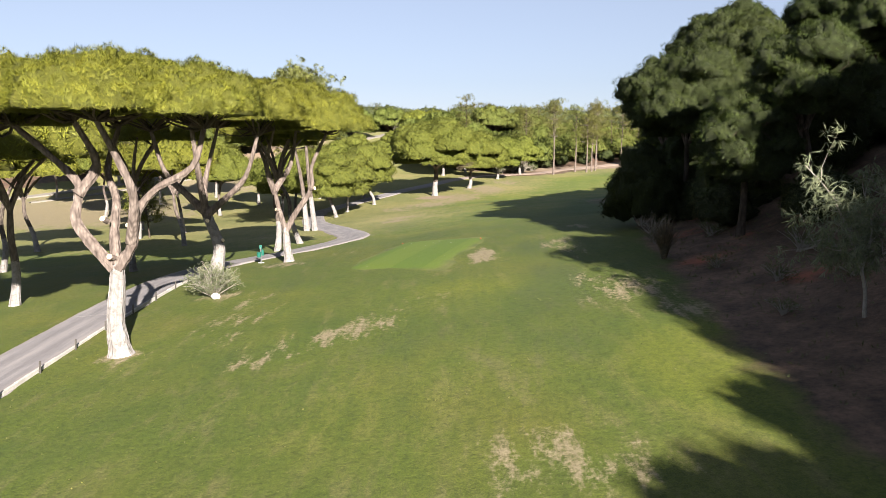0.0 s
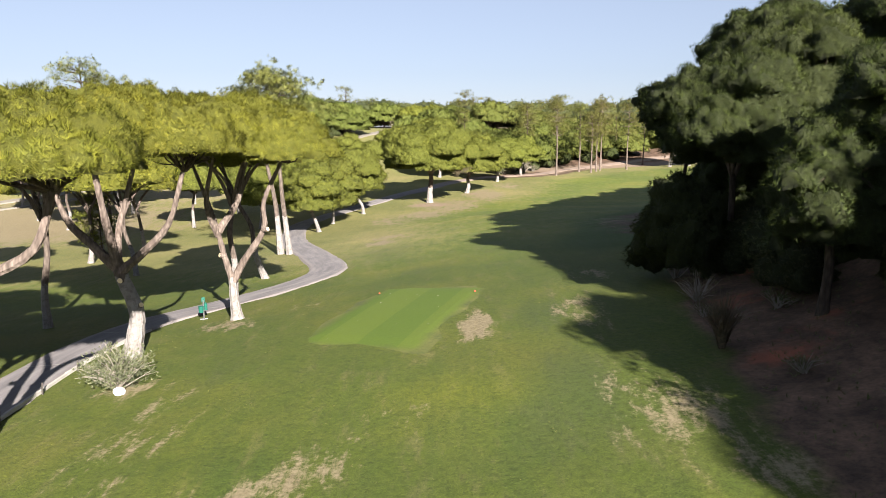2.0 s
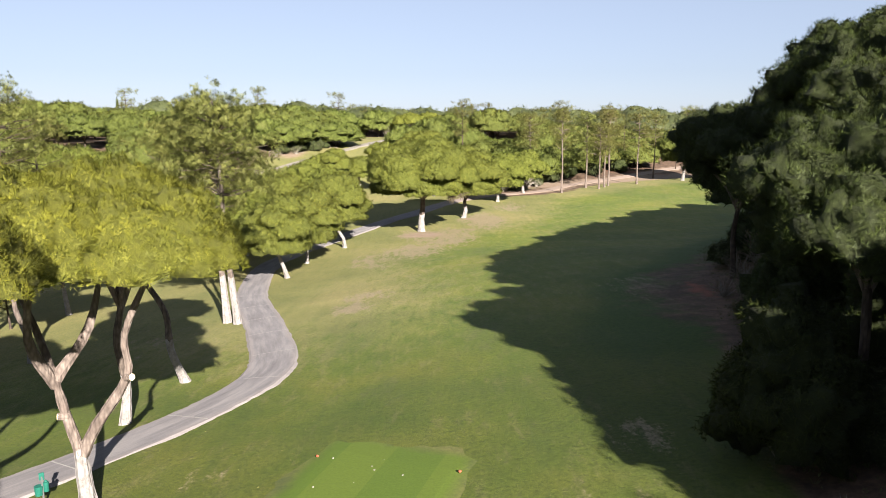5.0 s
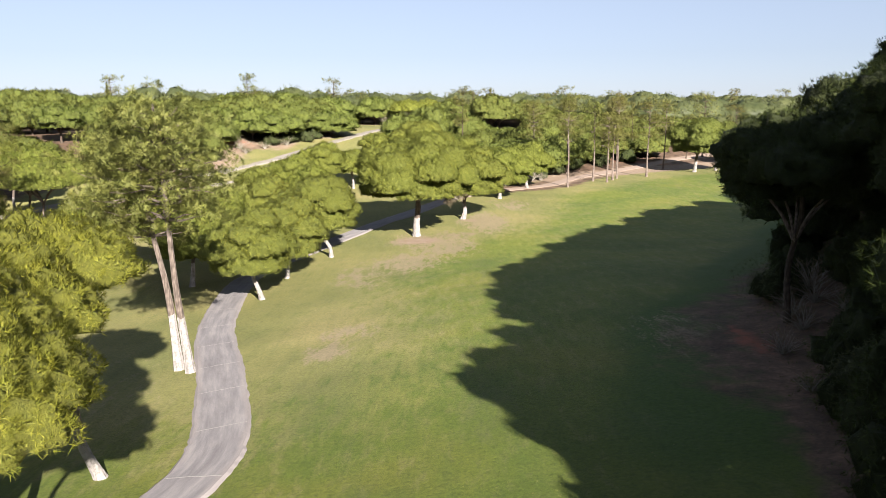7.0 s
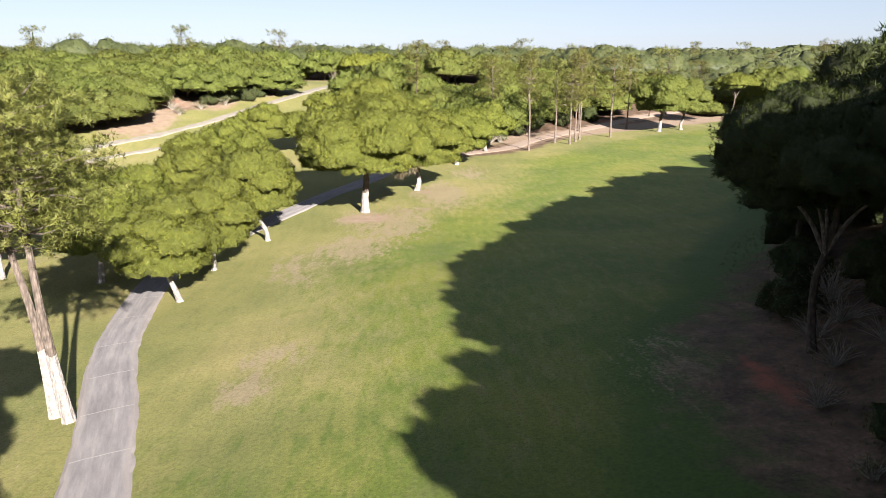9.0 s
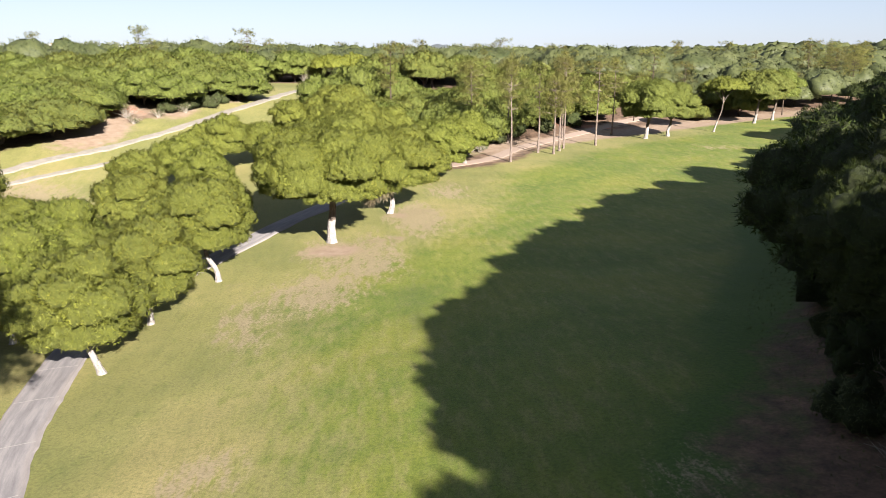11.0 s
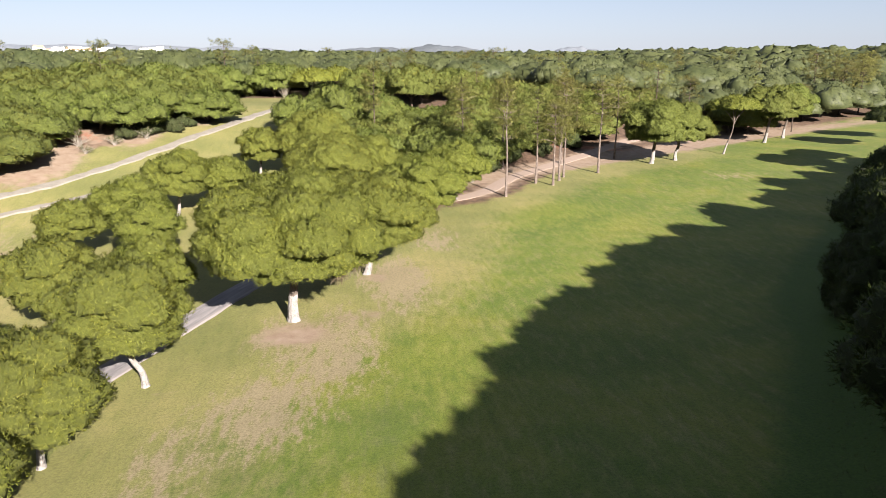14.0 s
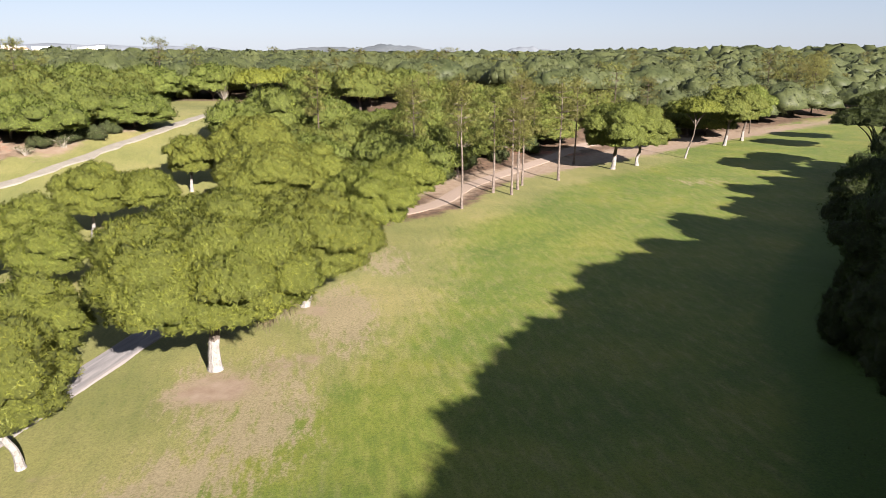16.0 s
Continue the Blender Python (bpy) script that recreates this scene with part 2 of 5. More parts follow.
def path_surface():
    """Sun-bleached asphalt: wheel-worn lengthwise streaks, paler dusty shoulders, fine speckle."""
    m, n, l, b = material("worn_path_asphalt", 0.9)
    uv, lay = n.new("ShaderNodeUVMap"), n.new("ShaderNodeMapping")
    lay.inputs["Scale"].default_value = (5.0, 0.22, 1)
    l.new(uv.outputs[0], lay.inputs[0])
    streak = node(n, "ShaderNodeTexNoise", Scale=1.0, Detail=6.0, Roughness=0.65)
    l.new(lay.outputs[0], streak.inputs["Vector"])
    patch, speck = noise_tex(n, l, 0.6, 6, 0.65), noise_tex(n, l, 22, 4, 0.7)
    c = ramp(n, l, streak.outputs[0], [(0.32, (0.080, 0.076, 0.084)), (0.5, (0.136, 0.130, 0.137)), (0.68, (0.216, 0.204, 0.204))]).outputs[0]
    c = blend(n, l, maths(n, l, "MULTIPLY", patch.outputs[0], 0.6), c, (0.184, 0.168, 0.168))
    sep = n.new("ShaderNodeSeparateXYZ")
    l.new(uv.outputs[0], sep.inputs[0])
    side = maths(n, l, "ABSOLUTE", maths(n, l, "SUBTRACT", sep.outputs[0], 0.5))
    side = maths(n, l, "ADD", side, maths(n, l, "MULTIPLY_ADD", patch.outputs[0], 0.16, -0.08))
    r = n.new("ShaderNodeMapRange")
    r.interpolation_type = "SMOOTHSTEP"
    r.inputs["From Min"].default_value, r.inputs["From Max"].default_value = 0.36, 0.5
    l.new(side, r.inputs["Value"])
    c = blend(n, l, maths(n, l, "MULTIPLY", r.outputs[0], 0.5), c, (0.200, 0.176, 0.168))
    place, lie = n.new("ShaderNodeNewGeometry"), n.new("ShaderNodeSeparateXYZ")
    l.new(place.outputs["Position"], lie.inputs[0])
    sanded = node(n, "ShaderNodeMapRange")
    sanded.inputs["From Min"].default_value, sanded.inputs["From Max"].default_value = 142, 160
    l.new(maths(n, l, "MULTIPLY_ADD", patch.outputs[0], 14, lie.outputs[1]), sanded.inputs["Value"])
    c = blend(n, l, maths(n, l, "MULTIPLY", sanded.outputs[0], 0.8), c, (0.215, 0.158, 0.122))
    c = blend(n, l, 0.4, c, ramp(n, l, speck.outputs[0], [(0.35, (0.6, 0.6, 0.62)), (0.65, (1.1, 1.08, 1.06))]).outputs[0], "MULTIPLY")
    l.new(c, b.inputs["Base Color"])
    bumped(n, l, b, speck.outputs[0], 0.4, 0.008)
    return m


turf_m = turf()
yellow_needles = foliage("yellow_green_needles", (0.108, 0.120, 0.013), (0.172, 0.174, 0.018), (0.232, 0.224, 0.034), 0.34, vary=0.25)
green_needles = foliage("green_needles", (0.080, 0.101, 0.014), (0.138, 0.153, 0.021), (0.196, 0.202, 0.036), 0.32, vary=0.5)
lime_needles = foliage("lime_green_needles", (0.10, 0.112, 0.014), (0.165, 0.170, 0.020), (0.23, 0.225, 0.036), vary=0.4)
wood_needles = foliage("woodland_needles", (0.066, 0.087, 0.015), (0.116, 0.134, 0.022), (0.172, 0.180, 0.036), 0.32, vary=0.8)
# Bluer and darker than near needles: distance haze and crown shade in the colour.
far_needles = foliage("far_needles", (0.030, 0.040, 0.016), (0.056, 0.066, 0.025), (0.088, 0.096, 0.040))
# Bank pines' green is darkened to stand in for the bank's shade.
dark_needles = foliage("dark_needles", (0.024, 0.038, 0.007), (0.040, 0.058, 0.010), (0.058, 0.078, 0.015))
pale_needles = foliage("pale_needles", (0.076, 0.082, 0.018), (0.124, 0.124, 0.028), (0.176, 0.166, 0.050))
silver_leaves = foliage("silver_leaves", (0.080, 0.098, 0.054), (0.140, 0.160, 0.092), (0.210, 0.225, 0.145))
olive_leaves = foliage("olive_leaves", (0.050, 0.062, 0.022), (0.088, 0.098, 0.038), (0.130, 0.135, 0.062))
straw_leaves = foliage("straw_leaves", (0.084, 0.067, 0.039), (0.126, 0.105, 0.063), (0.176, 0.155, 0.105))
# Hearts: needle colours set darker, standing in for shade inside the crowns.
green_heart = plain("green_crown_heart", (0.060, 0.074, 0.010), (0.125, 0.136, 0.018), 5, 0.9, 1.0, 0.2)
wood_heart = plain("woodland_crown_heart", (0.045, 0.060, 0.011), (0.095, 0.110, 0.019), 4, 0.9, 1.0, 0.2)
yellow_heart = plain("yellow_crown_heart", (0.090, 0.100, 0.012), (0.165, 0.166, 0.017), 5, 0.9, 1.0, 0.2)
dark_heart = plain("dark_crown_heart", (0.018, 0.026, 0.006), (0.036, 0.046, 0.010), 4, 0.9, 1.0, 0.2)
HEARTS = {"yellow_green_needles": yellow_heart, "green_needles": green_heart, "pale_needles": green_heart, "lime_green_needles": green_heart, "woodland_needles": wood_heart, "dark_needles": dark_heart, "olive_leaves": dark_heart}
painted_bark = bark("whitewashed_bark", (0.077, 0.060, 0.050), (0.154, 0.125, 0.106), 2.2)
painted_bark_high = bark("whitewashed_tall_bark", (0.077, 0.060, 0.050), (0.154, 0.125, 0.106), 3.3)
cut_wood = plain("sawn_pine_wood", (0.52, 0.40, 0.24), (0.70, 0.57, 0.38), 9)
limb_bark = bark("pinkish_limb_bark", (0.107, 0.081, 0.069), (0.198, 0.161, 0.139))
bare_bark = bark("pine_bark", (0.047, 0.036, 0.028), (0.103, 0.076, 0.056))
grey_twig = plain("grey_twigs", (0.141, 0.122, 0.102), (0.269, 0.243, 0.211), 5)
path_m = path_surface()
gravel_m = plain("pale_gravel", (0.125, 0.112, 0.095), (0.185, 0.168, 0.145), 0.8, 0.95, 0.5, 0.03)
# ---- building helpers ----
rng = np.random.default_rng(7)


def mesh_of(name, verts, faces, *mats):
    me = bpy.data.meshes.new(name)
    me.from_pydata(np.asarray(verts).tolist(), [], [tuple(f) for f in (faces.tolist() if hasattr(faces, "tolist") else faces)])
    for m in mats:
        me.materials.append(m)
    me.update()
    return me


def part_mesh(name, me, parent, label=""):
    ob = new(name, me)
    ob.parent = parent
    return tagged(ob, label) if label else ob


def part(name, bm, mat, parent, label=""):
    me = bpy.data.meshes.new(name)
    bm.to_mesh(me)
    bm.free()
    me.materials.append(mat)
    return part_mesh(name, me, parent, label)


def thing(name, at, label, category, group="", kind=""):
    ob = new(name)
    ob.empty_display_size = 0.3
    ob.matrix_basis = pose(*at)
    return tagged(ob, label, category, group, kind)


def bend(points, steps=6):
    """A soft line through the points (Catmull-Rom)."""
    p = np.array(points, float)
    p = np.vstack([2 * p[0] - p[1], p, 2 * p[-1] - p[-2]])
    out = []
    for i in range(1, len(p) - 2):
        for t in np.linspace(0, 1, steps, endpoint=False):
            a, b, c, d = p[i - 1:i + 3]
            out.append(0.5 * (2 * b + (c - a) * t + (2 * a - 5 * b + 4 * c - d) * t * t + (3 * b - a - 3 * c + d) * t ** 3))
    out.append(p[-2])
    return np.array(out)


def tube(line, r0, r1, sides=7, flare=0.0, knots=0.0):
    """A tapered limb along a line: vertices and faces."""
    line = np.asarray(line, float)
    n = len(line)
    way = np.gradient(line, axis=0)
    way /= np.linalg.norm(way, axis=1, keepdims=True) + 1e-9
    ref = np.array([1.0, 0.13, 0.07])
    u = np.cross(way, ref)
    u /= np.linalg.norm(u, axis=1, keepdims=True) + 1e-9
    v = np.cross(way, u)
    s = np.linspace(0, 1, n)
    r = r0 + (r1 - r0) * s ** 0.8
    r = r * (1 + flare * np.exp(-s * 9)) * (1 + knots * rng.normal(0, 1, n))
    a = np.linspace(0, 2 * math.pi, sides, endpoint=False)
    lump = 1 + 0.08 * np.cos(2 * a + rng.uniform(0, 6))
    ring = (np.cos(a) * lump)[None, :, None] * u[:, None] + (np.sin(a) * lump)[None, :, None] * v[:, None]
    verts = (line[:, None] + ring * r[:, None, None]).reshape(-1, 3)
    faces = []
    for i in range(n - 1):
        for k in range(sides):
            j = (k + 1) % sides
            faces.append((i * sides + k, i * sides + j, (i + 1) * sides + j, (i + 1) * sides + k))
    faces.append(tuple(range((n - 1) * sides, n * sides)))
    return verts, faces


def joined(pieces):
    verts, faces, k = [], [], 0
    for v, f in pieces:
        verts.append(v)
        faces += [tuple(i + k for i in q) for q in f]
        k += len(v)
    return np.vstack(verts), faces


def unit(v):
    return v / (np.linalg.norm(v, axis=-1, keepdims=True) + 1e-9)


# ---- ground and its surfaces ----
PATH = [(-15.6, -40), (-14.8, 0), (-14.6, 15), (-14.55, 24), (-14.5, 31), (-14.35, 37), (-13.4, 42), (-11, 45.6), (-8.6, 49.6), (-7.2, 53.4), (-7.2, 57.4), (-9.0, 63.8), (-11.2, 70.4), (-13.6, 77.4), (-15.4, 85.3), (-16.7, 95), (-15.8, 102), (-13, 110), (-7.2, 123.6), (-2.3, 133), (2.5, 144), (9, 154), (16, 159.8), (22, 165.5), (28, 176.5), (36, 186.5), (48, 200), (62, 216), (80, 232)]
TRACK = [(-90, 92), (-66, 118), (-50, 139), (-43, 150), (-36, 159), (-29.5, 171), (-23.5, 185), (-17.5, 200), (-12.4, 214), (-7, 224)]
SPUR = [(-64, 112), (-50, 132), (-42, 143), (-34, 152), (-27, 160), (-20, 166)]
path_line, track_line, spur_line = bend(PATH, 10), bend(TRACK, 8), bend(SPUR, 8)


def away(x, y, line):
    """Metres from a line on the plan."""
    x, y = np.asarray(x, float), np.asarray(y, float)
    best = np.full(x.shape, 1e9)
    for px, py in line[::2]:
        best = np.minimum(best, (x - px) ** 2 + (y - py) ** 2)
    return np.sqrt(best)


def steps(a, b, step, far, grow=1.22):
    """Even steps from a to b, then ever longer ones out to far on both sides."""
    mid = list(np.arange(a, b + 0.01, step))
    out, s, hi, lo = [], step, mid[-1], mid[0]
    left = []
    while hi < far:
        s *= grow
        hi, lo = hi + s, lo - s
        out.append(hi)
        left.append(lo)
    return np.array(left[::-1] + mid + out)


def blobs(x, y, spots):
    v = np.zeros_like(x)
    for cx, cy, rx, ry, a in spots:
        v = np.maximum(v, a * np.exp(-(((x - cx) / rx) ** 2 + ((y - cy) / ry) ** 2)))
    return v


def build_ground():
    gx, gy = np.meshgrid(steps(-50, 70, 1.0, 4200), steps(-6, 210, 1.0, 4200))
    x, y = gx.ravel(), gy.ravel()
    z = land(x, y)
    far = np.hypot(x, y - 60)
    rough = np.array([noise.fractal(Vector((a * 0.25, b * 0.25, 0)), 0.8, 2.0, 3) for a, b in zip(x, y)])
    z = z + 0.06 * rough * (far < 400)
    h, w = gx.shape
    k = np.arange(h * w).reshape(h, w)
    faces = np.stack([k[:-1, :-1], k[:-1, 1:], k[1:, 1:], k[1:, :-1]], -1).reshape(-1, 4)
    me = mesh_of("ground", np.stack([x, y, z], 1), faces, turf_m)
    me.polygons.foreach_set("use_smooth", [True] * len(me.polygons))
    off = x - fairway_edge(y)
    u = beyond(x, y)
    road = np.minimum(away(x, y, track_line), away(x, y, spur_line))
    off = off - 3.5 * smooth(68, 78, y) * (1 - smooth(105, 120, y))
    near = off + 4.5 * smooth(50, 62, y) * (1 - smooth(76, 90, y))
    earth = np.maximum(smooth(-1.0, 1.5, off), 0.62 * smooth(-3.5, 3.5, near)) * (1 - smooth(90, 130, y) * (1 - smooth(2, 6, off)))
    open_green = ((x < 6) & (x > np.interp(y, track_line[:, 1], track_line[:, 0]) - 2) & (y < 232)) | ((x > -28) & (x < -1) & (y > 203) & (y < 243))
    woods = smooth(0, 6, u) * (1 - smooth(0, 4, 9 - road) * (x < 0)) * ~open_green
    strip = np.exp(-((away(x, y, path_line) / 4.5) ** 2)) * smooth(140, 165, y)
    left = smooth(-62, -80, x + 0.25 * (y - 100)) * smooth(90, 110, y)
    earth = np.clip(np.maximum.reduce([earth, woods * 0.9, left, 1.2 * strip]), 0, 1)
    dry = blobs(x, y, [(2.0, 35.2, 0.8, 2.0, 1.2), (-4.7, 69.5, 1.7, 2.5, 0.9), (-4.0, 73.5, 2.5, 3, 0.7), (-1.5, 113.5, 4.0, 4.5, 0.85), (2, 110, 5, 12, 0.76), (7.5, 125, 4, 10, 0.9), (-1.5, 101, 5, 8, 0.76), (12.4, 138, 3.5, 6, 0.7), (2.2, 14.2, 2.2, 1.8, 0.56), (-2.3, 25.2, 1.6, 1.3, 0.62), (-3.9, 23.6, 1.8, 1.2, 0.66), (-0.6, 27.6, 1.3, 1.0, 0.55), (-5.8, 22.2, 1.5, 1.3, 0.6), (7.2, 26, 1.6, 2.0, 0.66), (7.9, 23, 1.5, 1.8, 0.68), (8.1, 42.4, 1.2, 2.2, 0.7), (2.8, 13.2, 2.6, 1.2, 0.62), (-6, 96, 3.5, 9, 0.6), (-55, 100, 26, 26, 1.0), (-42, 132, 14, 16, 0.9), (-5, 92, 3, 6, 0.58), (12, 140, 5, 8, 0.6), (6.5, 27, 2.0, 3.5, 0.55), (6, 36, 1.6, 4, 0.5), (14.5, 66, 3.5, 8, 0.56), (-8, 28, 1.6, 5, 0.5), (-16, 66, 5, 8, 0.42), (66, 176, 7, 5, 0.6), (-10, 32, 1.2, 1.2, 0.8), (-11, 24, .9, .9, .9), (-8.9, 40, 1.8, 1.5, 0.75), (-6.5, 43, 1.2, 1.2, 0.5)])
    sandy = np.maximum.reduce([blobs(x, y, [(-41, 166, 6, 12, 1.0), (-33, 182, 5, 8, 0.9), (-40, 178, 6, 8, 0.8), (-25, 194, 3, 4, 0.8), (-1.0, 113.3, 4.0, 3.2, 0.75), (4.2, 116.5, 3.0, 2.0, 0.55), (5.2, 126.5, 2.6, 2, 0.6), (-8.5, 104.5, 1.6, 1.2, 0.5)]), 0.85 * np.exp(-((away(x, y, path_line) / 3.0) ** 2)) * smooth(150, 168, y), 0.95 * np.exp(-(((u - 3) / 5.0) ** 2)) * smooth(12, 24, x)])
    red = blobs(x, y, [(10.8, 29.4, 1.6, 1.0, 0.75), (11.7, 34.5, 1.5, 0.9, 0.7), (13.2, 30.6, 1.8, 0.9, 0.7), (14.6, 38.6, 1.8, 1.2, 0.85), (12.5, 24, 1.6, 1.4, 0.55), (17, 63, 1.2, 4, 0.6), (-44, 178, 8, 5, 0.7), (50, 206, 14, 3, 0.55)])
    margin = x - np.interp(y, [40, 60, 75, 88, 105, 115, 127, 150, 175, 200], [-4, -8, -10, -12, -9, -1, 6, 12, 34, 66])
    pale = 0.22 + 0.12 * smooth(50, 70, y) + 0.55 * (1 - smooth(3, 15, margin)) * smooth(48, 72, y) + 0.1 * (1 - smooth(12, 30, y))
    # Strip along the bank that takes the shade-dark green.
    lush_shade = smooth(-9.5, -2.5, off) * smooth(40, 60, y) * (1 - 0.8 * smooth(120, 170, y))
    lime = blobs(x, y, [(6.6, 18.4, 2.2, 4.2, 1.0), (8.8, 20.6, 1.6, 3, 0.9), (0.8, 29, 2.6, 1.8, 0.8), (1.9, 28.2, 3, 1.5, 0.6), (-6, 26, 2, 5, 0.5), (-2, 17, 4, 4, 0.5), (0, 62, 5, 9, 0.45), (10, 105, 6, 14, 0.55), (30, 150, 14, 16, 0.5)])
    dull = blobs(x, y, [(4.6, 29, 1.6, 5, 0.8), (3.4, 26, 1.2, 3, 0.7), (4.5, 36, 1.2, 4, 0.8), (-1, 22, 3, 2, 0.5), (3.5, 21, 2.5, 3, 0.5), (-7, 33, 2, 3, 0.5), (0, 50, 3, 3, 0.5), (4, 58, 2, 8, 0.5), (-3, 60, 2, 5, 0.45), (6, 95, 2, 12, 0.5)])
    # Rises with y, from 0 at 42 to 1 at 68.
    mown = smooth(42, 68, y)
    for name, v in (("mown", mown), ("dull", dull), ("lime", lime), ("lush_shade", lush_shade), ("pale", pale), ("earth", earth), ("dry", dry), ("sand", sandy), ("red", red)):
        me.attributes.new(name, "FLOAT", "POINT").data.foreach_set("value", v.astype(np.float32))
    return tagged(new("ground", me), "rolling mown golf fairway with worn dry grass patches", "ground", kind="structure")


def ribbon(name, line, width, mat, lift, label, ragged=0.12):
    """A laid strip with two shoulders that follows the land."""
    d = unit(np.gradient(line, axis=0))
    side = np.stack([d[:, 1], -d[:, 0]], 1)
    rows = []
    for i, (p, s) in enumerate(zip(line, side)):
        jit = rng.normal(0, ragged * 0.5, 2)
        for k, o in enumerate((-1.2, -1.0, -0.5, 0.0, 0.5, 1.0, 1.2)):
            q = p + s * (o * width / 2 + (jit[0] if o < -0.9 else jit[1] if o > 0.9 else 0))
            rows.append((*q, float(land(q[0], q[1])) + (lift if 0 < k < 6 else -0.05) + 0.02 * (1 - o * o)))
    n = len(line)
    faces = [(i * 7 + k, i * 7 + k + 1, i * 7 + k + 8, i * 7 + k + 7) for i in range(n - 1) for k in range(6)]
    me = mesh_of(name, rows, faces, mat)
    along = np.concatenate([[0], np.cumsum(np.linalg.norm(np.diff(line, axis=0), axis=1))])
    across = np.array([-0.03, 0, 0.25, 0.5, 0.75, 1, 1.03])
    idx = np.empty(len(me.loops), np.int32)
    me.loops.foreach_get("vertex_index", idx)
    me.uv_layers.new(name="UVMap").data.foreach_set("uv", np.stack([across[idx % 7], along[idx // 7]], 1).ravel().astype(np.float32))
    return tagged(new(name, me), label, "path", kind="structure")


ground = build_ground()
ribbon("cart_path", bend(path_line[::4], 5), 2.35, path_m, 0.07, "narrow worn grey asphalt cart path winding between trees", 0.05)
ribbon("gravel_track", track_line, 1.45, gravel_m, 0.16, "pale sandy gravel track climbing a grassy slope", 0.3)
ribbon("gravel_spur", spur_line, 0.9, gravel_m, 0.16, "faint pale gravel spur beside the main track", 0.3)
# ---- trees ----
def limb(a, b, r0, r1, bow=0.15, sides=6, n=7):
    """A wandering branch from a to b."""
    a, b = np.array(a, float), np.array(b, float)
    s = np.linspace(0, 1, n)[:, None]
    ln = np.linalg.norm(b - a)
    off = rng.normal(0, bow * ln * 0.5, 3)
    line = a + (b - a) * s + off * np.sin(s * math.pi) + rng.normal(0, 0.02 * ln, (n, 3)) * np.sin(s * math.pi)
    return tube(line, r0, r1, sides)


def billow(p, size, phase):
    """Uneven swelling of a crown's surface, between about -1 and 1."""
    q = p / size
    return (np.sin(q[:, 0] * 2.1 + phase) * np.sin(q[:, 1] * 2.3 + phase * 1.7) + 0.6 * np.sin(q[:, 0] * 4.7 - phase) * np.sin(q[:, 1] * 4.3 + 2 * phase) + 0.5 * np.sin(q[:, 2] * 5 + q[:, 0] * 3 + phase)) / 1.6


def lumps(p, size, phase):
    """Rounded heads with creases between them, between 0 and 1."""
    q = p / size * 3.1416
    q = q + 0.55 * np.sin(q[:, [1, 2, 0]] * 0.73 + phase)
    a = np.abs(np.sin(q @ np.array([0.8, 0.5, 0.3])))
    b = np.abs(np.sin(q @ np.array([-0.45, 0.8, 0.35]) + phase))
    c = np.abs(np.sin(q @ np.array([0.3, -0.4, 0.85]) + 2 * phase))
    return (a * b * c) ** 0.3333


def shards(p, way, blades, length, width, spread):
    """Tufts: needle sheaves that open out from one point."""
    k = len(p)
    d = unit(way[:, None] + spread * rng.normal(0, 1, (k, blades, 3)))
    s = unit(np.cross(d, rng.normal(0, 1, (k, blades, 3))))
    ln = length * rng.uniform(0.6, 1.25, (k, 1, 1)) * rng.uniform(0.7, 1.15, (k, blades, 1))
    pair = np.stack([p[:, None] + d * ln * 0.55 + s * width, p[:, None] + d * ln], 2)
    verts = np.concatenate([p[:, None], pair.reshape(k, -1, 3)], 1).reshape(-1, 3)
    n = 1 + 2 * blades
    b = np.arange(blades)
    f = np.stack([np.zeros(blades, int), 1 + 2 * b, 2 + 2 * b], 1)
    return verts, (f[None] + (np.arange(k) * n)[:, None, None]).reshape(-1, 3)


def sprigs(p, axis, size, blades, length, width, burst=0.5, lift=0.5):
    """Needles that stand out all round each head."""
    k = len(p)
    w = unit(axis[:, None] * 0.85 + rng.normal(0, 0.55, (k, blades, 3)))
    at = p[:, None] + w * size[:, None, None] * burst * rng.uniform(0.35, 1.0, (k, blades, 1))
    way = unit(w + 0.45 * rng.normal(0, 1, w.shape) + np.array([0, 0, 0.35 * lift]))
    side = unit(np.cross(way, rng.normal(0, 1, w.shape))) * width * rng.uniform(0.7, 1.2, (k, blades, 1))
    tip = at + way * length * rng.uniform(0.65, 1.2, (k, blades, 1))
    side = side * np.where((np.cross(side, tip - at) * axis[:, None]).sum(-1, keepdims=True) < 0, -1.0, 1.0)
    v = np.stack([at - side, at + side, tip], 2).reshape(-1, 3)
    soft = unit(axis[:, None] + 0.5 * w + 0.25 * rng.normal(0, 1, w.shape))
    return v, np.arange(len(v)).reshape(-1, 3), np.repeat(soft.reshape(-1, 3), 3, 0)


def knobs(p, cell, phase):
    """Small rounded swellings packed side by side: 0 in the seams and 1 on the tops, and the way from each one's middle."""
    q = p / cell + phase
    found = [noise.voronoi(Vector(v)) for v in q]
    near = np.array([f[0][0] for f in found])
    return np.clip(1 - (near / 0.72) ** 2, 0, 1), q - np.array([f[1][0] for f in found])


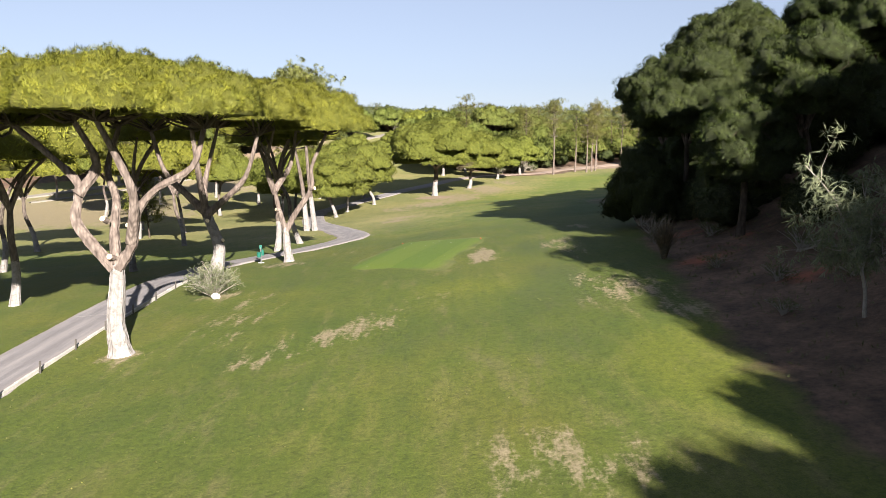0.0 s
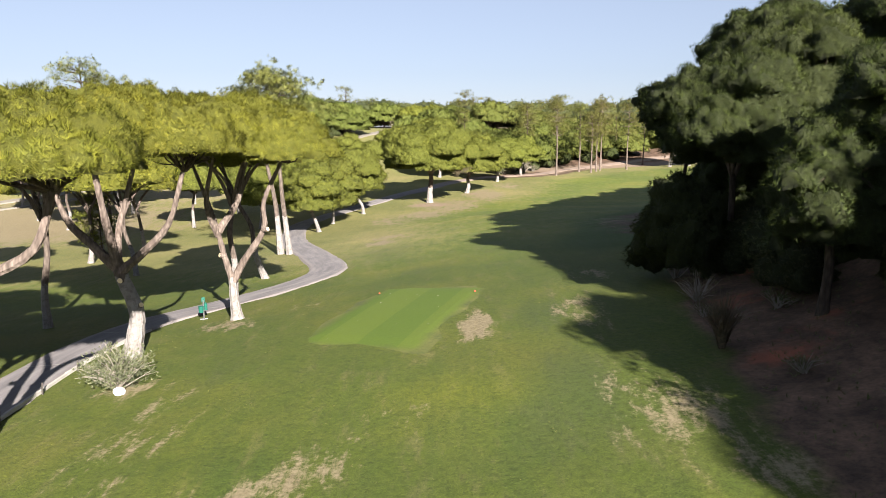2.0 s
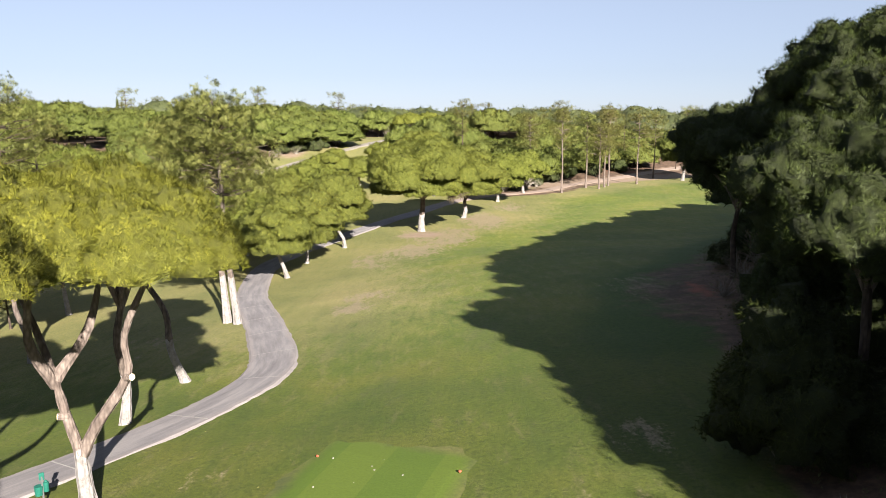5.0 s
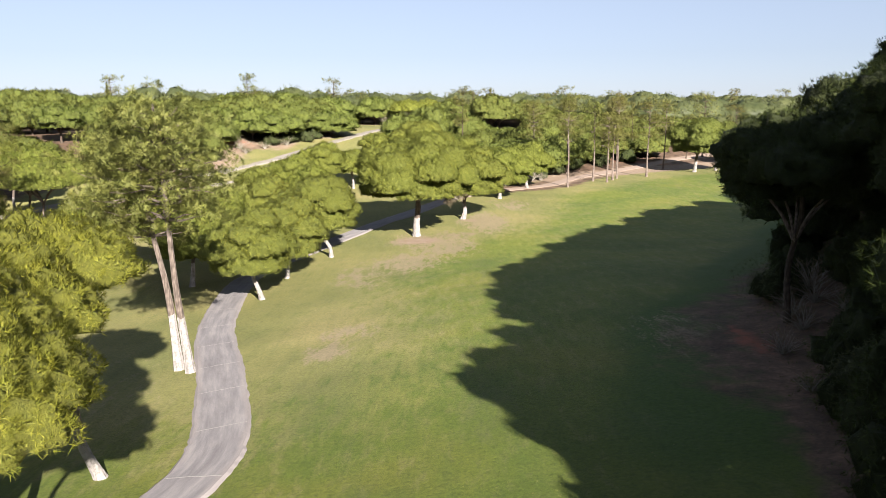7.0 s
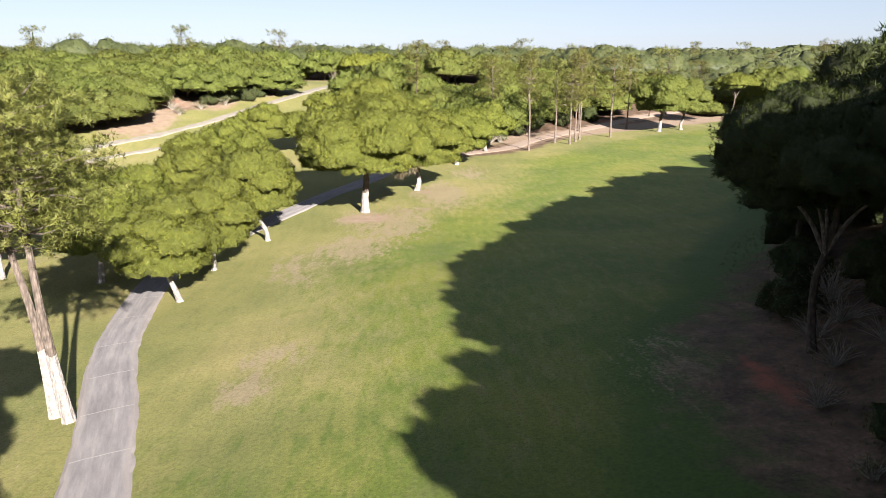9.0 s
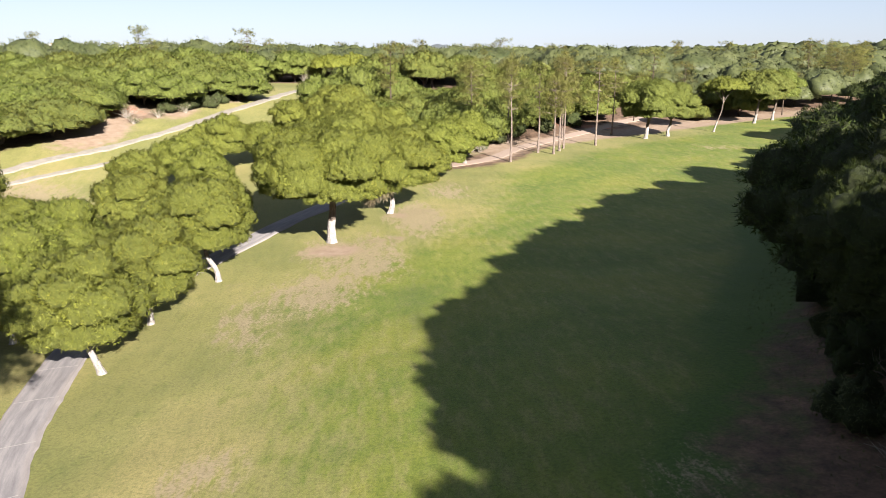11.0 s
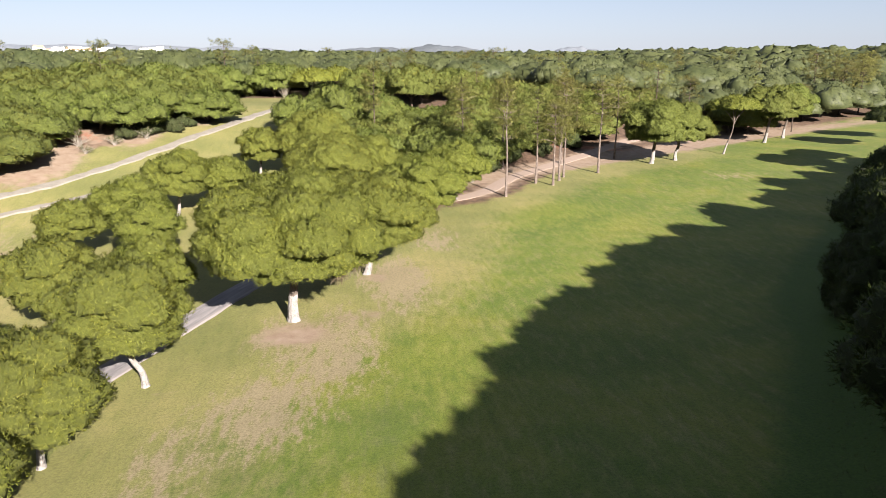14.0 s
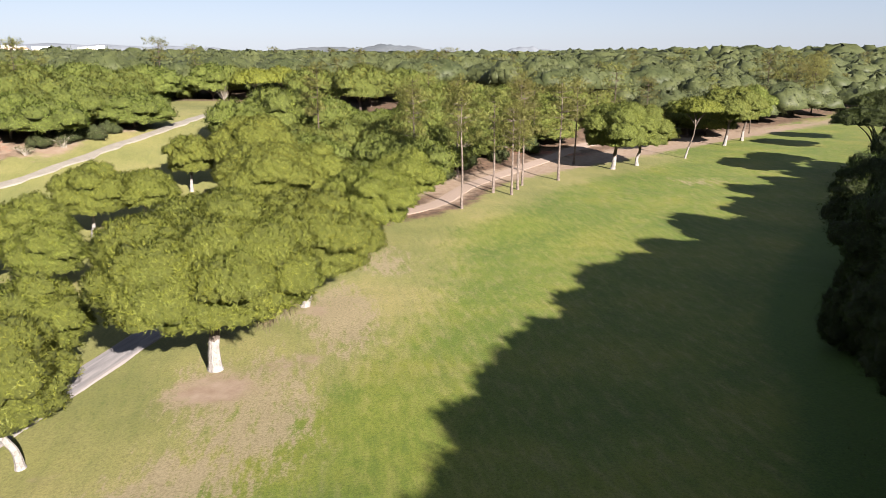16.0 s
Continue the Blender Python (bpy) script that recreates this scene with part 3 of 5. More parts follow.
def crown_of(domes, puff, leaves, length, width, low=-0.1, lift=0.5, bumps=0.12, head=1.1, depth=0.62, cell=0.5, fine=0.7, sink=0.8):
    """Several merging domes (x, y, z, radius, rise): a close surface of small knobs, bristling with needles."""
    verts, faces, soft, hearts, count, face_count = [], [], [], [], 0, 0
    phase = rng.uniform(0, 6.28)

    def add(v, f, n=None):
        nonlocal count, face_count
        verts.append(v)
        soft.append(np.zeros(v.shape) if n is None else n)
        faces.append(f + count)
        count += len(v)
        face_count += len(f)

    for x, y, z, r, t in domes:
        c, e = np.array([x, y, z]), np.array([r, r, t])
        n = max(7, int(2.3 * math.pi * r * (0.5 * r + 0.5 * t) * (1 - low) / puff ** 2))
        i = np.arange(n) + 0.5
        u = 1 - (1 - low) * i / n
        q = np.sqrt(np.maximum(0, 1 - u * u))
        a = i * 2.399963 + rng.normal(0, 0.25, n) * np.minimum(1, puff / (r * q + 0.1))
        d = unit(np.stack([q * np.cos(a), q * np.sin(a), u], 1) + rng.normal(0, 0.3 * puff / r, (n, 3)))

        def skin(d):
            p = c + d * e
            up, side = knobs(p, cell, phase)
            n = unit(d / e)
            out = depth * head * (lumps(p, head, phase) - 0.6) + 0.8 * cell * up
            return c + d * e * (1 + bumps * billow(p, max(0.9, 0.28 * r), phase))[:, None] + n * out[:, None], unit(n + 0.9 * side), up

        step = cell * fine
        lon = max(9, int(6.283 * r / step))
        lat = max(4, int((1.6 - low) * 0.5 * (r + t) / step))
        foot = math.acos(max(low, -0.95))
        arc = np.concatenate([np.linspace(0.0, foot, lat), [foot]])
        ang = np.linspace(0, 6.2832, lon, endpoint=False)
        g = np.stack([np.sin(arc)[:, None] * np.cos(ang), np.sin(arc)[:, None] * np.sin(ang), np.repeat(np.cos(arc)[:, None], lon, 1)], -1)
        g[-1, :, :2] *= 0.15
        g[-1, :, 2] = low * 0.4
        g = g.reshape(-1, 3)
        v = skin(g)[0] - unit(g / e) * sink * length + rng.normal(0, 0.12 * step, g.shape)
        m = np.arange(len(g)).reshape(-1, lon)
        nx = np.roll(m, -1, 1)
        tri = np.concatenate([np.stack([m[:-1], m[1:], nx[1:]], -1).reshape(-1, 3), np.stack([m[:-1], nx[1:], nx[:-1]], -1).reshape(-1, 3)])
        hidden, keep = np.zeros(len(v), bool), np.ones(n, bool)
        p, way, up = skin(d)
        keep &= up > rng.uniform(-0.2, 0.16, n)
        for x2, y2, z2, r2, t2 in domes:
            if (x2, y2, z2) != (x, y, z):
                o, w = np.array([x2, y2, z2]), np.array([r2, r2, t2])
                hidden |= (np.linalg.norm((v - o) / w, axis=1) < 0.8) & (v[:, 2] > z2 + low * t2 * 0.5)
                keep &= (np.linalg.norm((p - o) / w, axis=1) > 0.88) | (p[:, 2] < z2 + low * t2)
        tri = tri[~hidden[tri].all(1)]
        used = np.unique(tri)
        new_index = np.zeros(len(v), int)
        new_index[used] = np.arange(len(used))
        hearts.append((face_count, face_count + len(tri)))
        add(v[used], new_index[tri])
        if leaves and keep.any():
            k = int(keep.sum())
            axis = unit(way[keep] + np.array([0, 0, 0.5 * lift]) + rng.normal(0, 0.12, (k, 3)))
            at = p[keep] - axis * sink * length * 0.7
            add(*sprigs(at, axis, rng.uniform(0.5, 1.0, k) * max(puff, 0.3 * length), leaves, length, width, 0.5, lift))
    return np.vstack(verts), np.vstack(faces), hearts, np.vstack(soft)


def heads(r, base, rise, n, size, lean=0.0, low_row=0.05):
    """Rounded heads set over one broad dome, as (x, y, z, radius, rise)."""
    out = [(lean, 0, base, r * 0.8, rise * 0.84)]
    for k in range(n):
        u = 1 - (1 - low_row) * (k + 0.5) / n
        a = 2.4 * k + rng.uniform(-0.35, 0.35)
        s = size * rng.uniform(0.82, 1.15)
        q = (r - 0.75 * s) * math.sqrt(1 - u * u) * rng.uniform(0.9, 1.08)
        out.append((lean + math.cos(a) * q, math.sin(a) * q, base + (rise - 0.7 * s) * u * rng.uniform(0.9, 1.08), s, s * rng.uniform(0.66, 0.82)))
    return out


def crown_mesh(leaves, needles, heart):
    """Needles on the first slot; the heart, in shade-darkened green, on the second."""
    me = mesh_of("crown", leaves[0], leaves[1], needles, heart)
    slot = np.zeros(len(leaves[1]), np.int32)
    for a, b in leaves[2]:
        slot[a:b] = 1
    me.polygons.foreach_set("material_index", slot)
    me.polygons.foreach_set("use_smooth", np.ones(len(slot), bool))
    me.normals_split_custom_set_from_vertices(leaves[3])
    return me


def tree(name, at, label, group, trunk, limbs, domes, needles, wood, puff=0.6, needles_each=50, length=0.3, width=0.05, low=-0.1, radius=0.28, twigs=7, limbs_apart=True, turn=0.0, bumps=0.12, lift=0.5, head=1.1, depth=0.62, cell=0.5):
    """A pine: trunk line, limb lines that leave it, and the domes of its crown, in metres from its foot."""
    root = thing(name, (at[0], at[1], float(land(*at)) - 0.08, 0, 0, turn), label, "tree", group)
    wooden = [tube(bend(trunk, 5), radius, radius * 0.62, 9, 0.35, 0.03)]
    ends, small = [], []
    for ln in limbs:
        soft = bend(ln, 4)
        piece = tube(soft, radius * 0.66, radius * 0.26, 8, 0.0, 0.07)
        ends += [soft[-1], soft[len(soft) * 2 // 3], soft[len(soft) // 2]]
        if limbs_apart:
            part_mesh("limb", mesh_of("limb", *piece, limb_bark), root)
        else:
            wooden.append(piece)
    if not ends:
        ends = [np.array(trunk[-1], float)]
    leaves = crown_of(domes, puff, needles_each, length, width, low, lift, bumps, head, depth, cell)
    e = np.array(ends)
    for d in domes if twigs else ():
        for i in range(twigs):
            a, q = rng.uniform(0, 6.283), d[3] * rng.uniform(0.3, 0.85)
            b = np.array([d[0] + math.cos(a) * q, d[1] + math.sin(a) * q, d[2] + d[4] * (low * 0.5 + 0.1)])
            s = e[np.argmin(np.linalg.norm(e - b, axis=1))]
            small.append(limb(s, b, radius * 0.2, radius * 0.06, 0.2, 5, 5))
    part_mesh("trunk", mesh_of("trunk", *joined(wooden), wood), root)
    if small:
        tagged(part_mesh("branchwork", mesh_of("branchwork", *joined(small), bare_bark), root), kind="stuff")
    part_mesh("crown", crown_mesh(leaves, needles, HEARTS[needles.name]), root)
    return root


UMB = "yellow-green umbrella pine with a whitewashed trunk beside the cart path"
GU = "umbrella pines along the cart path"
umbrella_one = tree("umbrella_pine", (-11.1, 24.1), UMB, GU,
    [(0, 0, 0), (-0.1, 0, 1.2), (0.05, 0, 2.6), (0.1, 0, 3.3)],
    [[(0.0, 0, 3.1), (-0.7, -0.1, 4.0), (-1.2, 0, 4.8), (-1.1, 0.2, 5.9), (-1.9, 0, 6.9), (-2.9, -0.2, 7.9)],
     [(0.1, 0, 3.1), (0.6, 0.1, 3.9), (0.85, 0.1, 5.0), (1.5, 0.3, 5.8), (2.7, 0.3, 6.5), (3.1, 0.5, 7.8)],
     [(0.05, 0, 3.2), (-0.1, 0.4, 4.4), (-0.15, 0.8, 5.4), (-0.6, 1.3, 6.4), (-0.3, 1.8, 7.9)],
     [(0.6, 0.1, 4.0), (1.0, -0.5, 5.6), (0.7, -0.8, 6.8), (0.4, -1.4, 8.0)],
     [(-1.1, 0.1, 5.6), (-0.5, 0.3, 6.6), (-0.7, -0.6, 8.0)]],
    [(-2.6, -0.4, 8.3, 2.5, 1.5), (2.6, 0.3, 8.3, 2.3, 1.4), (0.0, 1.6, 8.6, 2.6, 1.5), (0.3, -1.6, 8.4, 2.3, 1.4), (-4.4, 1.2, 8.0, 2.2, 1.4)],
    yellow_needles, painted_bark_high, 0.075, 6, 0.16, 0.0068, head=1.0, depth=0.6, cell=0.45, low=-0.05, radius=0.34, twigs=16)
umbrella_two = tree("umbrella_pine", (-11.6, 35.9), UMB, GU,
    [(0, 0, 0), (0.25, 0, 1.0), (0.35, 0, 2.0), (-0.1, 0, 3.3), (-0.25, 0, 3.9)],
    [[(-0.2, 0, 3.6), (-1.2, 0, 4.6), (-2.2, 0.2, 5.6), (-2.8, 0.3, 7.6)],
     [(-0.15, 0, 3.5), (0.7, 0, 4.2), (1.9, -0.2, 5.4), (2.6, -0.3, 7.4)],
     [(-0.25, 0, 3.8), (-0.4, 0.8, 5.2), (0.2, 1.3, 7.8)], [(-0.25, 0, 3.8), (-0.2, -0.8, 5.6), (-0.2, -1.5, 7.9)]],
    [(-2.6, 0.2, 8.3, 2.5, 1.7), (2.4, -0.2, 8.2, 2.3, 1.6), (0, 1.5, 8.6, 2.6, 1.8), (0, -1.6, 8.4, 2.4, 1.7)],
    yellow_needles, painted_bark_high, 0.075, 6, 0.16, 0.0068, head=1.0, depth=0.6, cell=0.45, low=-0.05, radius=0.34, twigs=16)
umbrella_three = tree("umbrella_pine", (-8.9, 41.3), UMB, GU,
    [(0, 0, 0), (-0.1, 0, 1.1), (-0.15, 0, 2.1)],
    [[(-0.15, 0, 1.9), (-0.5, 0, 3.2), (-0.8, 0, 4.6), (-1.3, 0.1, 6.0), (-1.9, 0.2, 7.6)],
     [(-0.1, 0, 1.9), (0.4, 0, 2.8), (1.4, 0, 4.3), (1.5, -0.2, 5.6), (2.4, -0.4, 7.4)],
     [(-0.7, 0, 4.2), (0.1, 0.6, 5.6), (0.4, 1.2, 7.6)], [(-0.7, 0, 4.0), (-0.9, -0.8, 5.6), (-0.3, -1.4, 7.6)]],
    [(-2.0, 0.3, 7.9, 2.7, 2.0), (2.0, -0.1, 7.7, 2.6, 1.8), (0.3, 1.7, 8.0, 2.7, 2.2), (-0.4, -1.6, 7.9, 2.6, 2.1)],
    yellow_needles, painted_bark_high, 0.075, 6, 0.16, 0.0068, head=1.0, depth=0.6, cell=0.45, low=-0.05, radius=0.28, twigs=16)


def cut_stub(owner, at, way, r=0.11):
    """A sawn-off branch with its pale face."""
    w = unit(np.array(way, float))
    stub = part_mesh("cut_stub", mesh_of("cut_stub", *tube(np.array([np.array(at) - w * 0.12, np.array(at) + w * 0.08, np.array(at) + w * 0.16]), r, r * 0.92, 9), limb_bark), owner)
    return stub


def sawn_face(owner, at, way, r=0.1):
    w = unit(np.array(way, float))
    a = np.array(at) + w * 0.16
    return part_mesh("sawn_face", mesh_of("sawn_face", *tube(np.array([a, a + w * 0.008, a + w * 0.014]), r, r * 0.95, 10), cut_wood), owner, "pale yellow sawn wood")


for root, cuts in ((umbrella_one, (((-0.15, -0.1, 4.75), (-0.2, -1, 0.5)), ((0.6, -0.05, 4.55), (0.4, -1, 0.3)), ((0.05, -0.2, 3.5), (-0.3, -1, 0.4)))),
                   (umbrella_two, (((0.5, -0.05, 2.15), (1, -0.6, 0.7)), ((-0.05, -0.2, 3.2), (0.1, -1, 0.2)))),
                   (umbrella_three, (((1.5, -0.15, 4.3), (1, -0.6, 0.3)), ((-0.5, -0.1, 3.1), (-1, -0.7, 0.2))))):
    stem = [c for c in root.children if c.name.startswith("trunk")][0]
    for at, way in cuts:
        stub = cut_stub(stem, at, way)
        sawn_face(stub, at, way)


def upright(h, lean=0.0, wob=0.15):
    return [(0, 0, 0), (lean * 0.3 + rng.normal(0, wob), rng.normal(0, wob), h * 0.35), (lean * 0.7 + rng.normal(0, wob), rng.normal(0, wob), h * 0.7), (lean, 0, h)]


def spray(n, foot, r, z, lift=0.6):
    """Limbs that fan out from the head of a trunk."""
    out = []
    for k in range(n):
        a = 6.283 * k / n + rng.uniform(-0.4, 0.4)
        c, s = math.cos(a) * r, math.sin(a) * r
        out.append([foot, (foot[0] + c * 0.35, foot[1] + s * 0.35, foot[2] + (z - foot[2]) * 0.5), (foot[0] + c, foot[1] + s, z)])
    return out


def lawn_pine(at, h, r, lean=0.0, needles=None, rise=1.9, wood=None, turn=0.0, fork=0.5, fine=False):
    """An umbrella pine of the lawn, made by its height and spread."""
    fz = h * fork
    base = h - rise
    ds = [(lean, 0, base, r * 0.7, rise)]
    for k in range(4):
        a = 1.57 * k + rng.uniform(-0.5, 0.5)
        ds.append((lean + math.cos(a) * r * 0.5, math.sin(a) * r * 0.5, base - rng.uniform(0, 0.5), r * 0.55, rise * 0.8))
    return tree("umbrella_pine", at, "umbrella pine with a pale painted trunk on the shaded lawn", "pines on the lawn", upright(fz, lean),
                spray(5, (lean, 0, fz - 0.1), r * 0.6, base), ds, needles or yellow_needles, wood or painted_bark, 0.1 if fine else 0.18, 4 if fine else 3, 0.2 if fine else 0.3, 0.0115 if fine else 0.026, radius=0.2, twigs=6, turn=turn, depth=0.6, cell=0.45 if fine else 0.6)


for at, h, r, lean in (((-11.4, 49.3), 10.2, 3.6, 0.2), ((-11.0, 55.2), 10.0, 3.4, -1.6), ((-18.6, 42.8), 10.3, 3.8, 0.3), ((-28, 45.3), 9.2, 4.0, 0.5), ((-34, 60), 9.0, 4.2, -0.8),
                       ((-22.2, 61.5), 9.2, 3.6, -0.7), ((-29.5, 69.5), 9.0, 3.8, 0.2), ((-27, 75), 8.6, 3.4, -0.6), ((-33, 79), 8.6, 3.8, 0.3), ((-20, 33), 9.4, 4.0, 0.2), ((-18.6, 21.5), 9.4, 4.0, 0.2), ((-24, 24), 9.4, 4.2, 0.0)):
    lawn_pine(at, h, r, lean, fine=at[0] > -19)


for at, h, r in (((-43, 110), 12.0, 5.2), ((-49, 118), 11.0, 5.2), ((-53, 104), 12.0, 5.4), ((-37, 118), 9.2, 4.6), ((-30, 97), 8.8, 4.2), ((-58, 130), 9.5, 5.0), ((-45, 96), 10.5, 4.8), ((-62, 116), 11.0, 5.4)):
    lawn_pine(at, h, r, 0.3, green_needles, rise=3.4)


def round_pine(at, h, r, lean=0.0, wood=None, label="round-crowned stone pine with a whitewashed trunk beside the path", detail=1.0, clear=2.4, needles=None, group="round pines along the path", name="stone_pine", count=9, size=0.44):
    """A stone pine with a broad dense dome that hangs low."""
    rise = (h - clear) * 0.7
    base = h - rise
    ds = heads(r, base, rise, count, r * size, lean)
    sp = 0.15 / detail
    return tree(name, at, label, group, upright(clear + 0.6, lean, 0.08), spray(5, (lean, 0, clear + 0.3), r * 0.55, base), ds, needles or green_needles, wood or painted_bark,
                sp, 3, 0.24, 0.019, low=-0.28, radius=0.05 * r + 0.05, twigs=3, bumps=0.09, head=1.0, depth=0.5, cell=0.46)


round_pine((-13.0, 87.8), 7.6, 3.8, -0.8, clear=2.0)
round_pine((-12.8, 96.6), 7.8, 3.5, 0.2, clear=1.8)
round_pine((-10.1, 106.2), 9.2, 4.2, -0.9, clear=2.6)
round_pine((-21.2, 94.6), 8.2, 3.8, 0.3)
round_pine((-21, 103), 8.2, 3.6, 0.2)
big_pine = round_pine((-1.3, 116.5), 12.1, 8.0, 0.2, label="broad old stone pine with a thick whitewashed trunk on the fairway", clear=4.2, detail=1.15, count=16, size=0.33)
def dead_spray(root, spots):
    """Dry brown needles that hang below the rim."""
    for x, y, z, size in spots:
        p = np.array([x, y, z]) + rng.normal(0, 0.35 * size, (60, 3))
        way = unit(rng.normal(0, 0.35, (60, 3)) + (0, 0, -1))
        part_mesh("dead_spray", mesh_of("dead_spray", *shards(p, way, 6, 0.9 * size, 0.035, 0.3), straw_leaves), root, "dry straw-coloured hanging needles")


dead_spray(big_pine, ((4.0, -3.8, 5.3, 0.8), (5.2, -3.0, 5.5, 0.7)))
round_pine((4.6, 127.6), 10.2, 6.0, 0.4, clear=2.8, detail=1.1)
round_pine((11.0, 146.5), 8.6, 5.0, 0.3, clear=2.0)
for at, h, r in (((-17, 132), 7.0, 3.2), ((-19.8, 116), 8.2, 3.4), ((-12.6, 115.5), 8.0, 3.4), ((-24.5, 133.5), 6.4, 3.4), ((-18.6, 150), 8.2, 3.8), ((-13.6, 154), 6.6, 3.8), ((-20.8, 139), 7.4, 3.8), ((-11.0, 168), 7.6, 3.4), ((0, 152.5), 10.4, 6.0), ((-3, 170), 10.6, 6.0), ((5, 163), 8.6, 5.0), ((17, 160.5), 8.0, 4.6), ((-28, 110), 7.0, 3.4)):
    round_pine(at, h, r, rng.uniform(-0.5, 0.5), label="round-crowned stone pine with a pale trunk in a cluster", group="round pines in the hollow")


def puffs(pts, sizes, blades):
    """Loose brushes of needles at branch ends."""
    near = blades > 40
    n = 12 if near else 9
    p, r = np.repeat(np.array(pts), n, 0), np.repeat(np.array(sizes), n)
    way = unit(rng.normal(0, 1, p.shape) * (1, 1, 0.6) + (0, 0, 0.4))
    p = p + way * r[:, None] * rng.uniform(0.1, 0.75, (len(p), 1))
    size = float(np.mean(r))
    v, f, soft = sprigs(p, way, r * 0.5, blades // 3 if near else 12, size * 0.3, size * (0.022 if near else 0.03), 0.5)
    return v, f, [], soft


def loose_pine(at, h, r, clear, label, group, needles=None, wood=None, whorls=6, per=6, blades=44, radius=0.22, lean=0.0, name="maritime_pine", size=0.75):
    """A tall pine: a bare stem and loose tufts of needles at the ends of level branches."""
    root = thing(name, (at[0], at[1], float(land(*at)) - 0.08), label, "tree", group)
    line = bend(upright(h * 0.97, lean, 0.12), 6)
    wooden, pts, sizes = [tube(line, radius, radius * 0.25, 8, 0.3, 0.03)], [], []
    for i in range(whorls):
        f = (i + 0.5) / whorls
        z = clear + (h - clear) * f
        reach = r * (1 - 0.62 * abs(f - 0.42) ** 0.9) * rng.uniform(0.75, 1.1)
        j = int(np.argmin(abs(line[:, 2] - z * 0.97)))
        for k in range(per):
            a = rng.uniform(0, 6.283)
            q = np.array([math.cos(a), math.sin(a), 0]) * reach * rng.uniform(0.45, 1.0)
            end = line[j] + q + np.array([0, 0, rng.uniform(0.1, 0.9)])
            wooden.append(limb(line[j], end, radius * 0.26, radius * 0.06, 0.12, 5, 5))
            for _ in range(4 if blades > 40 else 3):
                pts.append(end + rng.normal(0, size * 0.75, 3) * (1, 1, 0.5))
                sizes.append(size * rng.uniform(0.55, 1.05))
    for _ in range(6):
        pts.append(line[-1] + rng.normal(0, size * 0.7, 3))
        sizes.append(size * 0.8)
    part_mesh("trunk", mesh_of("trunk", *joined(wooden), wood or bare_bark), root)
    part_mesh("crown", crown_mesh(puffs(pts, sizes, blades), needles or pale_needles, dark_heart), root)
    return root


TALL = "tall slender maritime pine with a bare stem and loose crown"
loose_pine((-12.2, 68.5), 15.4, 4.0, 8.4, "tall twin pine with whitewashed foot beside the path", "tall pines by the path", wood=painted_bark_high, whorls=9, per=8, radius=0.27, lean=-1.0, blades=60, size=0.85)
loose_pine((-13.1, 69.2), 13.8, 3.8, 8.0, "tall twin pine with whitewashed foot beside the path", "tall pines by the path", wood=painted_bark_high, whorls=8, per=7, radius=0.25, lean=-1.4, blades=60, size=0.85)
loose_pine((-34.5, 80.5), 18.6, 4.0, 9.5, TALL, "tall pines on the lawn", whorls=9, per=8)
loose_pine((-38, 92), 15.5, 4.0, 8, TALL, "tall pines on the lawn", whorls=7)
loose_pine((-28.9, 70.7), 5.4, 2.0, 1.2, "young bushy green pine on the shaded lawn", "", needles=green_needles, whorls=7, per=8, radius=0.09, blades=50, size=0.5)
for at, h in (((24.6, 162.2), 16.4), ((31.2, 172), 15.2), ((33.5, 170), 13.0), ((37, 177), 16.2), ((44, 180.5), 16.0), ((28, 184), 16), ((40, 190), 16.5), ((35.5, 174.0), 12.5), ((52, 196), 15.5), ((20, 178), 15)):
    loose_pine(at, h, 2.9, h * 0.52, TALL, "tall pines at the end of the fairway", wood=limb_bark, whorls=7, per=6, radius=0.2, blades=30, size=0.95)
round_pine((57, 189.6), 11.8, 6.6, 0.5, clear=3.6, needles=wood_needles, label="round stone pine with two pale trunks at the fairway's end", detail=1.1)
round_pine((63, 193), 10.8, 5.6, 0.4, clear=3.2, needles=wood_needles)
lawn_pine((76, 200), 11.5, 5.0, 1.6, green_needles, fork=0.55)
round_pine((94, 217), 13.0, 7.0, 0.8, clear=5.0, needles=wood_needles)
round_pine((103, 225), 12.6, 6.0, 0.8, clear=5.0, needles=wood_needles)
for at, h in (((152, 278), 17), ((158, 292), 18), ((170, 296), 18), ((176, 303), 17), ((164, 286), 16), ((184, 312), 18), ((150, 290), 18)):
    loose_pine(at, h, 4.2, h * 0.5, TALL, "tall pines at the end of the fairway", whorls=6, per=6, radius=0.22, blades=16, size=1.2)


def bank_pine(at, h, r, clear=2.5, detail=1.0, lean=0.0, needles=None, label="dark dense pine on the shaded bank"):
    """A rugged, many-headed pine of the wooded bank."""
    ds = heads(r, clear + (h - clear) * 0.42, (h - clear) * 0.58, 9, r * 0.42, lean, -0.25)
    for k in range(4):
        a = 1.57 * k + rng.uniform(-0.5, 0.5)
        ds.append((lean + math.cos(a) * r * 0.5, math.sin(a) * r * 0.5, clear + (h - clear) * rng.uniform(0.12, 0.3), r * 0.32, r * 0.2))
    sp = 0.11 if detail > 1 else 0.22
    fine = detail > 1
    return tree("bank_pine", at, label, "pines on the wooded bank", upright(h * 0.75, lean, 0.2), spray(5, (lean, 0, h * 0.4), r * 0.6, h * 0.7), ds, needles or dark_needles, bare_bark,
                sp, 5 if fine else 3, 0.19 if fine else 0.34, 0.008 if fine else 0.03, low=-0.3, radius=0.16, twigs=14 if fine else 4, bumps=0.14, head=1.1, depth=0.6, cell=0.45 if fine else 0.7)


